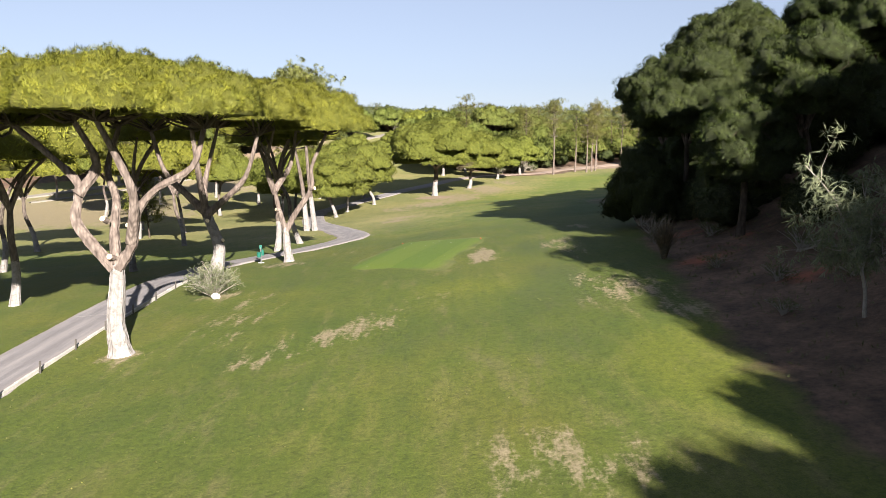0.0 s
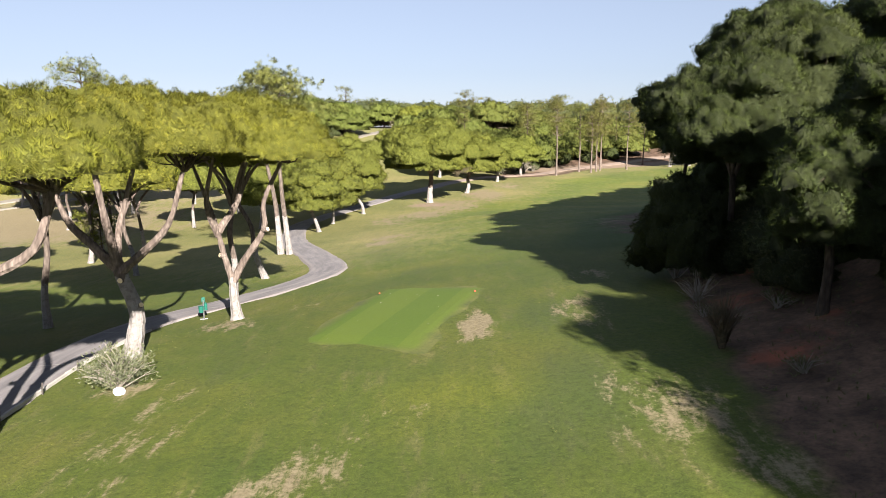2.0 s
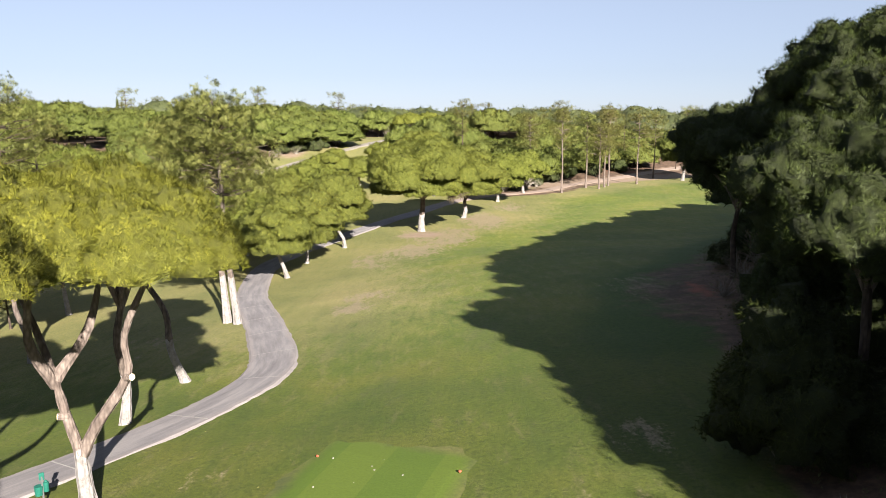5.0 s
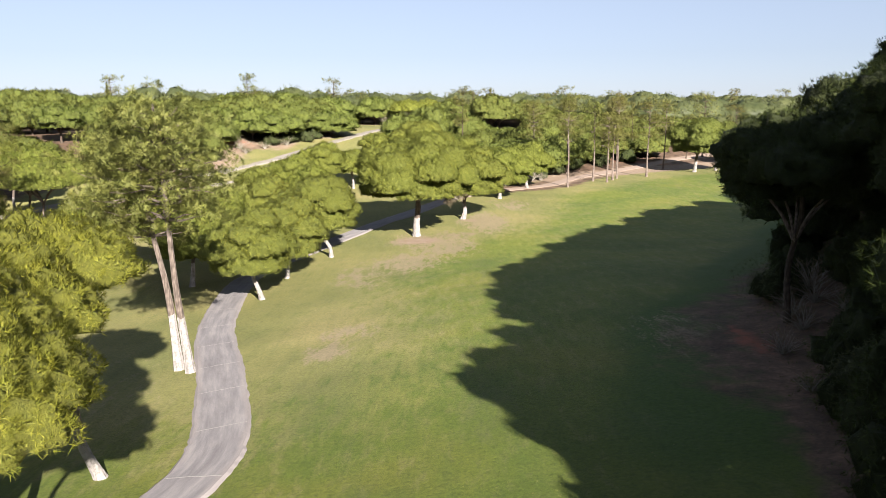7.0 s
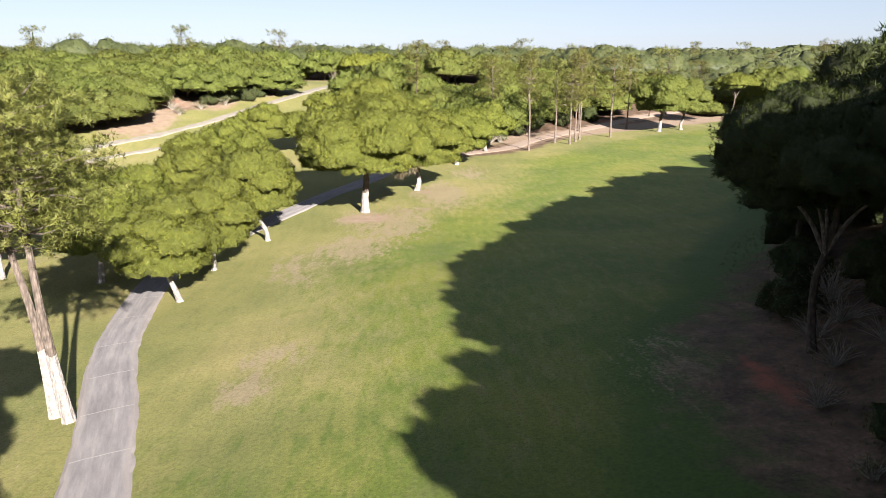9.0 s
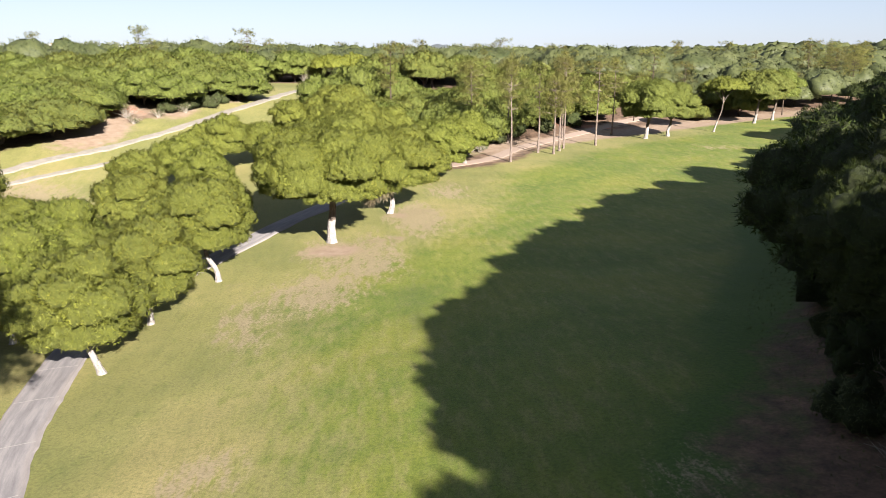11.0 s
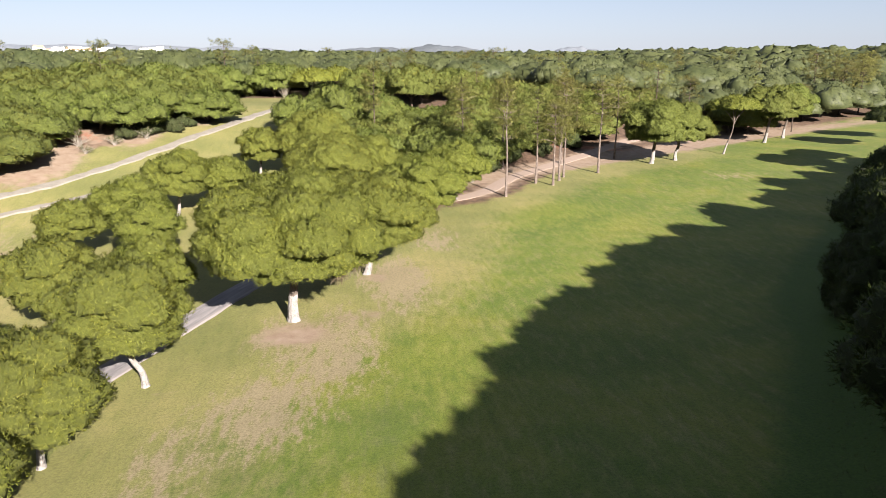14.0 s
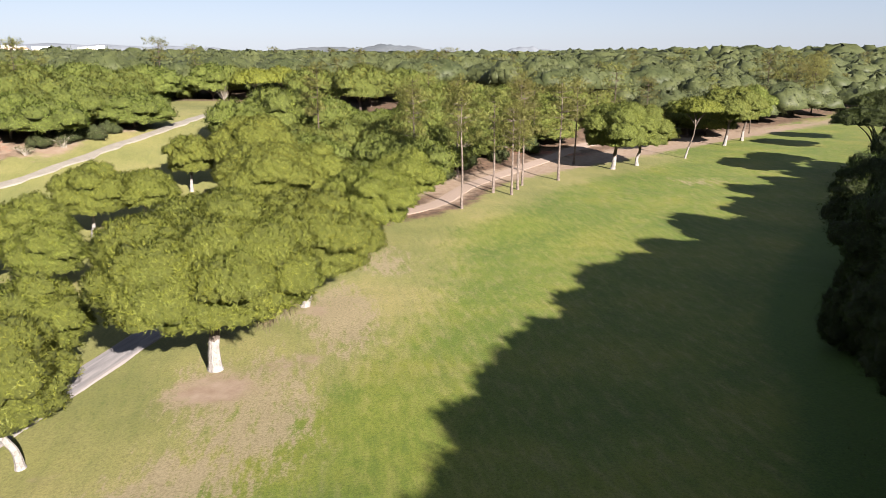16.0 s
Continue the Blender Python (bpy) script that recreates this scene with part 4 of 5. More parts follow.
near_bank = (((13.9, 41.6), 9.6, 3.7, 3.4, 1.5, 0.0), ((15.5, 31.6), 8.0, 2.7, 3.0, 1.5, 0.0), ((12.9, 31.2), 6.6, 2.0, 1.2, 1.5, 0.0), ((16.8, 42.4), 10.2, 3.4, 3.6, 1.3, 0.0), ((18.8, 49.6), 12.2, 3.6, 4.0, 1.4, 0.0), ((21.4, 55), 12.8, 4.4, 4.0, 1.3, 0.0), ((19.7, 65.4), 10.8, 4.3, 6.2, 1.4, 0.0), ((24.6, 62), 11.6, 4.0, 4.0, 1.2, 0.0),
             ((24, 42), 9.8, 4.4, 3.5, 1.1, 0.0), ((25.5, 25), 9.5, 4.2, 3.0, 1.1, 0.0), ((27.5, 73), 11.4, 4.8, 3.5, 0.9, 0.0), ((15.5, 15.6), 8.6, 3.2, 3.0, 0.7, 0.0), ((33.4, 94.2), 9.8, 4.0, 4.6, 1.1, 0.0))
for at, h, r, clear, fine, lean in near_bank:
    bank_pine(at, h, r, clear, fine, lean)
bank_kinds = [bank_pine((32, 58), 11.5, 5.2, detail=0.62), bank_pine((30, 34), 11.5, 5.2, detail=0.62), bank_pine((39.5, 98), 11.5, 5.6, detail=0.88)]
# Copies below y 17 are unseen, added to throw shade on lawn and bank.
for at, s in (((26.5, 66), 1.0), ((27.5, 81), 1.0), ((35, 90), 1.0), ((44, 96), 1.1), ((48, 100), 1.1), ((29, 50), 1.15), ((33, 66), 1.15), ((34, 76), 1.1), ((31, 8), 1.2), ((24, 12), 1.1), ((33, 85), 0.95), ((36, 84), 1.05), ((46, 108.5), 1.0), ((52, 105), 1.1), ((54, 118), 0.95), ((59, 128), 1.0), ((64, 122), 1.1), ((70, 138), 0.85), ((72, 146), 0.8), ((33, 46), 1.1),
              # From (61, 114) to (48, 95): added to close sunlit gaps.
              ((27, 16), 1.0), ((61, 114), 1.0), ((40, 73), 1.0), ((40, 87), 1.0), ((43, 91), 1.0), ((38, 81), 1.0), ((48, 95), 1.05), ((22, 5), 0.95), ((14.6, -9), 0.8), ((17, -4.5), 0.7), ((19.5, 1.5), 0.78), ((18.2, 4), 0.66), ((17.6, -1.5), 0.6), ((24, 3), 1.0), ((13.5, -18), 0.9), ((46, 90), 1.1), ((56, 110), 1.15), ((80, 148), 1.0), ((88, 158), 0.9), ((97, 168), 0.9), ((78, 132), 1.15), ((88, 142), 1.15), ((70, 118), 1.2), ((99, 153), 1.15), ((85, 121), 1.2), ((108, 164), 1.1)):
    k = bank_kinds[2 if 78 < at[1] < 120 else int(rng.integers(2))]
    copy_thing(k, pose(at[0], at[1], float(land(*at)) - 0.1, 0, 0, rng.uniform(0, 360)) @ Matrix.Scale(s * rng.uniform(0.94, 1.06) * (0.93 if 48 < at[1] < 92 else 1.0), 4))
for at, h, r in (((93, 172), 12.0, 6.5), ((101, 181), 11, 6), ((99, 164), 7.0, 5.5), ((118, 200), 12, 6.5), ((132, 214), 12, 6.5)):
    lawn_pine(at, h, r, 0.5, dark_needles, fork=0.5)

lawn_pine((-8.8, 242.5), 7.2, 5.0, 0.4, lime_needles, rise=2.6, wood=painted_bark)
lawn_pine((-3.4, 248), 7.6, 5.0, 0.4, lime_needles, rise=2.6, wood=painted_bark)
def cypress(at, h, r):
    """A dark pointed cypress spire."""
    root = thing("cypress", (*at, float(land(*at)) - 0.1), "slim dark cypress spire above the far woodland", "tree")
    part_mesh("trunk", mesh_of("trunk", *tube(bend([(0, 0, 0), (0.05, 0, h * 0.4), (0, 0, h * 0.8)], 4), 0.2, 0.06, 7), bare_bark), root)
    ds = [(0, 0, h * f, r * w, h * 0.13) for f, w in ((0.12, 0.8), (0.28, 1.0), (0.44, 0.9), (0.6, 0.7), (0.75, 0.48), (0.88, 0.26))]
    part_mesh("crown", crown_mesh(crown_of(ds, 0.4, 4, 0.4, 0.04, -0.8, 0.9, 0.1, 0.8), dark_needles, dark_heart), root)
    return root


cypress((-134, 328), 15.5, 1.2)
# ---- the woods behind ----
def wood_pine(at, h, r):
    """An umbrella of the closed canopy: one broad flat dome, lumpy at its rim, on a short stem."""
    rise = h * 0.5
    base = h - rise
    ds = heads(r, base, rise, 8, r * 0.36)
    return tree("stone_pine", at, "dense green stone pine in the woodland canopy", "woodland pines", upright(base * 0.7, 0.2, 0.1), spray(4, (0.2, 0, base * 0.6), r * 0.5, base), ds,
                wood_needles, bare_bark, 0.31, 3, 0.4, 0.042, low=-0.2, radius=0.3, twigs=0, bumps=0.09, limbs_apart=False, head=1.5, depth=0.5, cell=0.7)


wood_kinds = []
for r, h in ((6.0, 6.8), (7.2, 7.6), (4.8, 6.2), (7.8, 7.2), (5.6, 8.2)):
    k = len(wood_kinds)
    wood_kinds.append(wood_pine((-64 - 14 * k, 196 + 9 * k), h, r))
spots, far_spots = [], []
for gx in np.arange(-330, 420, 12.0):
    for gy in np.arange(90, 520, 12.0):
        x, y = gx + rng.uniform(-4, 4), gy + rng.uniform(-4, 4)
        u = float(beyond(x, y))
        if u < (4 if x > 14 else 9) or (x > 0 and float(away(x, y, path_line)) < 6.5) or abs(x - 25) > 0.85 * (y - 20):
            continue
        near_road = float(away(x, y, track_line))
        if x < 12:
            right_of_road = x > float(np.interp(y, track_line[:, 1], track_line[:, 0]))
            if near_road < (17 if right_of_road else 7.5) or (right_of_road and x < 2 and y < 205 and u < 42):
                continue
            if -29 < x < 0 and 203 < y < 244:
                continue
        d = math.hypot(x - 5, y - 60)
        (spots if d < 215 else far_spots).append((x, y, d))
spots += [(-38.2, 183, 0), (-33.2, 182.6, 0), (-23.6, 194.6, 0), (-28.4, 199, 0), (-32, 192, 0), (-41, 192, 0), (-46, 182, 0), (-36, 201, 0), (24, 185, 0), (28.5, 194, 0), (36, 201, 0), (43, 208, 0), (52, 216, 0), (19.5, 177.5, 0), (33, 207, 0), (-45.5, 161.5, 0), (-51, 166, 0), (-50, 156, 0), (-56, 160, 0), (-57, 171, 0), (-47, 172, 0), (-18.4, 247, 0), (-31, 214, 0), (-33, 226, 0), (-33, 238, 0), (-27, 249, 0), (5.5, 176, 0), (12, 169.5, 0), (5, 186, 0), (11.5, 193, 0), (-0.5, 192, 0), (-7, 190, 0), (16.5, 182, 0), (20, 192, 0), (14, 203, 0), (4, 202, 0)]
spots.sort(key=lambda s: s[2])
far_spots += spots[125:]
for x, y, d in spots[:125]:
    k = wood_kinds[int(rng.integers(5))]
    copy_thing(k, pose(x, y, float(land(x, y)) - rng.uniform(0.2, 2.2), 0, 0, rng.uniform(0, 360)) @ Matrix.Diagonal((*[rng.uniform(0.8, 1.15)] * 2, rng.uniform(0.8, 1.3), 1)))


tall_kinds = [loose_pine((6, 186), 15.5, 3.2, 7.5, "loose-crowned pine standing above the woodland canopy", "pines above the woods", whorls=6, per=4, blades=12, size=1.0),
              loose_pine((70, 222), 16.5, 3.4, 8.5, "loose-crowned pine standing above the woodland canopy", "pines above the woods", whorls=6, per=5, blades=12, size=1.0)]
skyline = [(rng.uniform(-0.62, 0.72) * d + 20, d) for d in rng.uniform(270, 470, 60)]
for x, y in skyline + [(-52, 236), (-20, 250), (-36, 262), (10, 240), (32, 232), (58, 252), (84, 262), (44, 210), (64, 216), (110, 250), (126, 262), (98, 285), (60, 300), (20, 300), (-60, 300), (-100, 260), (-85, 232), (140, 300), (120, 330), (0, 330), (-40, 350), (180, 345), (210, 330), (84, 236), (112, 238), (24, 204), (-46, 200)]:
    x, y = x + rng.uniform(-4, 4), y + rng.uniform(-4, 4)
    copy_thing(tall_kinds[int(rng.integers(2))], pose(x, y, float(land(x, y)) - 1.0, 0, 0, rng.uniform(0, 360)) @ Matrix.Scale(rng.uniform(0.62, 0.9), 4))


def far_woods():
    """The distant canopy, tree by tree, in one mesh."""
    verts, faces, k = [], [], 0
    for gx in np.arange(-900, 1300, 32.0):
        for gy in np.arange(520, 1200, 32.0):
            if abs(gx - 25) < 0.8 * gy:
                far_spots.append((gx + rng.uniform(-12, 12), gy + rng.uniform(-12, 12), 900))
    for x, y, d in far_spots:
        big = d > 800
        r = rng.uniform(7, 15) if big else rng.uniform(4.6, 8.4)
        h = rng.uniform(6.0, 10.5)
        g = float(land(x, y))
        ds = [(x, y, g + h * 0.5, r, h * 0.5)]
        for a in rng.uniform(0, 6.28, 1 if big else 2):
            ds.append((x + math.cos(a) * r * 0.6, y + math.sin(a) * r * 0.6, g + h * rng.uniform(0.4, 0.55), r * 0.6, h * 0.35))
        s = 6.0 if big else 1.6 if d < 300 else 2.4
        v, f, _, _ = crown_of(ds, s, 0 if big else 4 if d < 300 else 2, 0.9, 0.1, -0.05, 0.3, 0.05, 5.0 if big else 2.4, 0.12, s, 1.0, 0.2)
        verts.append(v)
        faces.append(f + k)
        k += len(v)
    me = mesh_of("far_woods", np.vstack(verts), np.vstack(faces), far_needles)
    me.polygons.foreach_set("use_smooth", [True] * len(me.polygons))
    return tagged(new("far_woods", me), "distant rolling canopy of green stone pine woodland", "woods", kind="stuff")


far_woods()

# ---- the distance ----
def hill(name, x, y, length, depth, height, mat, label):
    """A far ridge with an uneven crest."""
    nx, ny = 60, 10
    u, v = np.meshgrid(np.linspace(-1, 1, nx), np.linspace(-1, 1, ny))
    crest = np.cos(u * 1.5708) ** 1.3 * np.cos(v * 1.5708)
    wave = np.array([noise.fractal(Vector((a * 3 + x * 0.01, b * 2, 0.5)), 0.7, 2.0, 4) for a, b in zip(u.ravel(), v.ravel())]).reshape(u.shape)
    z = height * crest * (1 + 0.28 * wave) - 2
    p = np.stack([x + u * length / 2, y + v * depth / 2, z], -1).reshape(-1, 3)
    k = np.arange(nx * ny).reshape(ny, nx)
    f = np.stack([k[:-1, :-1], k[:-1, 1:], k[1:, 1:], k[1:, :-1]], -1).reshape(-1, 4)
    me = mesh_of(name, p, f, mat)
    me.polygons.foreach_set("use_smooth", [True] * len(me.polygons))
    return tagged(new(name, me), label, "hill", kind="structure")


# Air haze is painted into both hillside colours.
haze_green = plain("hazed_hillside", (0.060, 0.072, 0.085), (0.088, 0.095, 0.105), 0.01, 0.95, 0.0)
haze_blue = plain("hazed_far_hillside", (0.105, 0.12, 0.145), (0.135, 0.148, 0.17), 0.006, 0.95, 0.0)
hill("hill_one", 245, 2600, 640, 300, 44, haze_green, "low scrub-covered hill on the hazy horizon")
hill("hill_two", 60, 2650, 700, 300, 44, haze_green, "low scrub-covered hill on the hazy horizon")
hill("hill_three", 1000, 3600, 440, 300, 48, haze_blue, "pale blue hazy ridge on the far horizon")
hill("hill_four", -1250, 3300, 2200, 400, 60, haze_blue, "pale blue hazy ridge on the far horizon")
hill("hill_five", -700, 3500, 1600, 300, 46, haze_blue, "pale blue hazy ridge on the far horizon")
white_wall = plain("lime_white_wall", (0.66, 0.65, 0.62), (0.80, 0.79, 0.76), 0.4)
roof_tile = plain("terracotta_roof", (0.30, 0.18, 0.13), (0.40, 0.25, 0.18), 0.8)
dark_glass = plain("dark_window", (0.04, 0.05, 0.06), (0.07, 0.08, 0.09), 0.5, 0.2)


def box(bm, x, y, z, sx, sy, sz):
    r = bmesh.ops.create_cube(bm, size=1.0)
    bmesh.ops.scale(bm, vec=(sx, sy, sz), verts=r["verts"])
    bmesh.ops.translate(bm, vec=(x, y, z), verts=r["verts"])


def far_house(at, w, d, h, floor, turn, pitched):
    """A small white villa of the far town."""
    root = thing("house", (*at, floor, 0, 0, turn), "small white distant villa among the trees", "house", "houses of the far town")
    bm = bmesh.new()
    box(bm, 0, 0, h / 2, w, d, h)
    part("wall", bm, white_wall, root)
    bm = bmesh.new()
    if pitched:
        v = [bm.verts.new(c) for c in ((-w * 0.53, -d * 0.54, h), (w * 0.53, -d * 0.54, h), (w * 0.53, d * 0.54, h), (-w * 0.53, d * 0.54, h), (-w * 0.4, 0, h + d * 0.22), (w * 0.4, 0, h + d * 0.22))]
        for q in ((0, 1, 5, 4), (2, 3, 4, 5), (1, 2, 5), (3, 0, 4), (3, 2, 1, 0)):
            bm.faces.new([v[i] for i in q])
        part("roof", bm, roof_tile, root, "terracotta hipped roof")
    else:
        box(bm, 0, 0, h + 0.35, w * 1.03, d * 1.03, 0.7)
        part("roof", bm, white_wall, root)
    for k in range(3):
        bm = bmesh.new()
        box(bm, (k - 1) * w * 0.3, -d / 2 - 0.02, h * 0.55, w * 0.12, 0.12, h * 0.34)
        part("window", bm, dark_glass, root)
    return root


for k in range(40):
    far_house((rng.uniform(-350, -225), rng.uniform(850, 960)), rng.uniform(6, 12), rng.uniform(6, 9), rng.uniform(4, 7), 14.0 + rng.uniform(0, 5), rng.uniform(-40, 40), rng.random() < 0.2)
for at, z in (((116, 470), 11.8), ((520, 1150), 17), ((760, 1200), 17), ((330, 800), 14.5)):
    far_house(at, 12, 8, 4.5, z - 2.5, rng.uniform(-20, 20), True)

# ---- the tee ----
tee_m, tn, tl, tb = material("close_mown_tee", 0.85)
t_big, t_fine = noise_tex(tn, tl, 0.3, 4), noise_tex(tn, tl, 14, 5, 0.7)
t_co = tn.new("ShaderNodeTexCoord")
t_sep = tn.new("ShaderNodeSeparateXYZ")
t_map = tn.new("ShaderNodeMapping")
t_map.inputs["Rotation"].default_value = (0, 0, radians(17))
tl.new(t_co.outputs["Object"], t_map.inputs[0])
tl.new(t_map.outputs[0], t_sep.inputs[0])
t_wave = maths(tn, tl, "SINE", maths(tn, tl, "MULTIPLY", t_sep.outputs[0], 1.75))
t_lane = maths(tn, tl, "MULTIPLY_ADD", maths(tn, tl, "GREATER_THAN", t_wave, 0.0), 0.75, 0.12)
t_col = blend(tn, tl, t_lane, (0.046, 0.082, 0.007), (0.065, 0.098, 0.010))
t_col = blend(tn, tl, maths(tn, tl, "MULTIPLY", t_big.outputs[0], 0.3), t_col, (0.090, 0.105, 0.018))
t_col = blend(tn, tl, 0.5, t_col, ramp(tn, tl, t_fine.outputs[0], [(0.3, (0.6, 0.62, 0.6)), (0.6, (1.05, 1.05, 1.0))]).outputs[0], "MULTIPLY")
t_core = tn.new("ShaderNodeAttribute")
t_core.attribute_name = "core"
t_mid = noise_tex(tn, tl, 0.8, 7, 0.7)
t_verge = ramp(tn, tl, t_mid.outputs[0], [(0.35, (0.051, 0.063, 0.019)), (0.5, (0.076, 0.084, 0.022)), (0.66, (0.111, 0.104, 0.035))]).outputs[0]
t_verge = blend(tn, tl, 0.7, t_verge, ramp(tn, tl, t_fine.outputs[0], [(0.3, (0.5, 0.52, 0.5)), (0.6, (1.05, 1.05, 1.0))]).outputs[0], "MULTIPLY")
t_in = ramp(tn, tl, maths(tn, tl, "ADD", t_core.outputs["Fac"], maths(tn, tl, "MULTIPLY_ADD", t_mid.outputs[0], 0.9, -0.45)), [(0.3, (0, 0, 0)), (0.75, (1, 1, 1))]).outputs[0]
t_col = blend(tn, tl, t_in, t_verge, t_col)
tl.new(t_col, tb.inputs["Base Color"])
bumped(tn, tl, tb, t_fine.outputs[0], 0.4, 0.02)


def build_tee():
    a, b, c, d = (np.array(q) for q in ((-5.5, 35.3), (0.0, 32.3), (3.3, 42.2), (-2.4, 46.2)))
    n = 26
    rows, faces = [], []
    for i in range(n + 1):
        for j in range(n + 1):
            s, t = i / n, j / n
            p = (a * (1 - s) + b * s) * (1 - t) + (d * (1 - s) + c * s) * t
            rows.append((*p, float(land(*p)) + -0.02 + 0.055 * min(1.0, min(i, n - i, j, n - j) / 4)))
    for i in range(n):
        for j in range(n):
            k = i * (n + 1) + j
            faces.append((k, k + n + 1, k + n + 2, k + 1))
    me = mesh_of("tee", rows, faces, tee_m)
    core = [min(1.0, min(i, n - i, j * 1.6, (n - j) * 1.6) / 4.5) for i in range(n + 1) for j in range(n + 1)]
    me.attributes.new("core", "FLOAT", "POINT").data.foreach_set("value", core)
    return tagged(new("tee", me), "flat close-mown tee with two-tone mowing stripes", "tee", kind="structure")


build_tee()
marker_red = plain("orange_red_paint", (0.26, 0.05, 0.025), (0.34, 0.08, 0.04), 6, 0.5)
chalk = plain("white_sand", (0.26, 0.25, 0.23), (0.36, 0.35, 0.32), 20, 0.9)
for x, y in ((2.15, 41.0), (-2.45, 43.4)):
    bm = bmesh.new()
    bmesh.ops.create_icosphere(bm, subdivisions=2, radius=0.05)
    bmesh.ops.scale(bm, vec=(1, 1, 0.8), verts=bm.verts)
    me = bpy.data.meshes.new("tee_marker")
    bm.to_mesh(me)
    me.materials.append(marker_red)
    ob = tagged(new("tee_marker", me), "small orange-red ball marker on the mown tee", "marker", "tee markers")
    ob.matrix_basis = pose(x, y, float(land(x, y)) + 0.1)


def crumb(x, y, size):
    """A fleck of top-dressing sand in a divot."""
    bm = bmesh.new()
    bmesh.ops.create_icosphere(bm, subdivisions=1, radius=size)
    for v in bm.verts:
        v.co = Vector((v.co.x * rng.uniform(0.6, 1.6), v.co.y * rng.uniform(0.6, 1.6), v.co.z * 0.25))
    me = bpy.data.meshes.new("sand_patch")
    bm.to_mesh(me)
    me.materials.append(chalk)
    tagged(new("sand_patch", me), "fleck of white sand filling a divot on the tee", "sand", "sand flecks on the tee").matrix_basis = pose(x, y, float(land(x, y)) + 0.045)


for x, y, size in ((-1.9, 43.2, 0.13), (-0.55, 42.2, 0.08), (-0.45, 41.9, 0.1), (0.45, 41.3, 0.12), (-1.0, 41.2, 0.06), (-2.2, 41.2, 0.1), (0.5, 38.9, 0.07), (-0.2, 42.6, 0.05), (-2.9, 38.0, 0.06), (0.1, 36.2, 0.07), (-1.2, 36.8, 0.05), (-3.8, 35.6, 0.06)):
    crumb(x, y, size * 0.3)

# ---- beside the path ----
kerb_m = plain("pale_kerb_concrete", (0.272, 0.258, 0.238), (0.394, 0.374, 0.347), 2.0)
stake_m = plain("dark_wood_stake", (0.034, 0.031, 0.027), (0.068, 0.061, 0.054), 8)
bottle = plain("bottle_green_metal", (0.008, 0.068, 0.051), (0.014, 0.102, 0.075), 8, 0.4)
steel = plain("galvanised_steel", (0.204, 0.211, 0.218), (0.306, 0.313, 0.320), 10, 0.45, 0.1, 0.005, 0.8)


def kerb():
    """A low edging of boards that holds the path's downhill side."""
    root = tagged(new("kerb"), "low pale edging along the path's grassy side", "kerb", kind="structure")
    line = path_line[(path_line[:, 1] > 4) & (path_line[:, 1] < 41.5)]
    d = unit(np.gradient(line, axis=0))
    side = np.stack([d[:, 1], -d[:, 0]], 1)
    pts = line + side * 1.27
    for i in range(0, len(pts) - 3, 3):
        seg = pts[i:i + 4]
        rows, faces = [], []
        for p, s in zip(seg, side[i:i + 4]):
            z = float(land(*p))
            for o, h in ((-0.06, -0.1), (-0.05, 0.11), (0.05, 0.11), (0.06, -0.1)):
                rows.append((*(p + s * o), z + h + 0.012 * math.sin(i)))
        for k in range(len(seg) - 1):
            for c in range(4):
                e = (c + 1) % 4
                faces.append((k * 4 + c, k * 4 + e, k * 4 + 4 + e, k * 4 + 4 + c))
        faces += [(3, 2, 1, 0), tuple(range(len(rows) - 4, len(rows)))]
        part_mesh("board", mesh_of("board", rows, faces, kerb_m), root)
    return root


kerb()


def stake(at, h=0.42):
    root = tagged(new("stake", mesh_of("stake", *tube(np.array([(0, 0, -0.2), (0.02, 0, h * 0.5), (0.03, 0.01, h)]), 0.032, 0.03, 6), stake_m)), "short dark wooden stake beside the path", "stake", "stakes along the path")
    root.matrix_basis = pose(at[0], at[1], float(land(*at)), 0, 0, 0)


for y in (20.4, 22.7, 25.0, 27.3, 29.8, 32.2, 34.6, 37.0):
    x = float(np.interp(y, path_line[:, 1][:60], path_line[:, 0][:60])) + 1.42
    stake((x, y))
stake((-13.0, 40.6), 0.7)


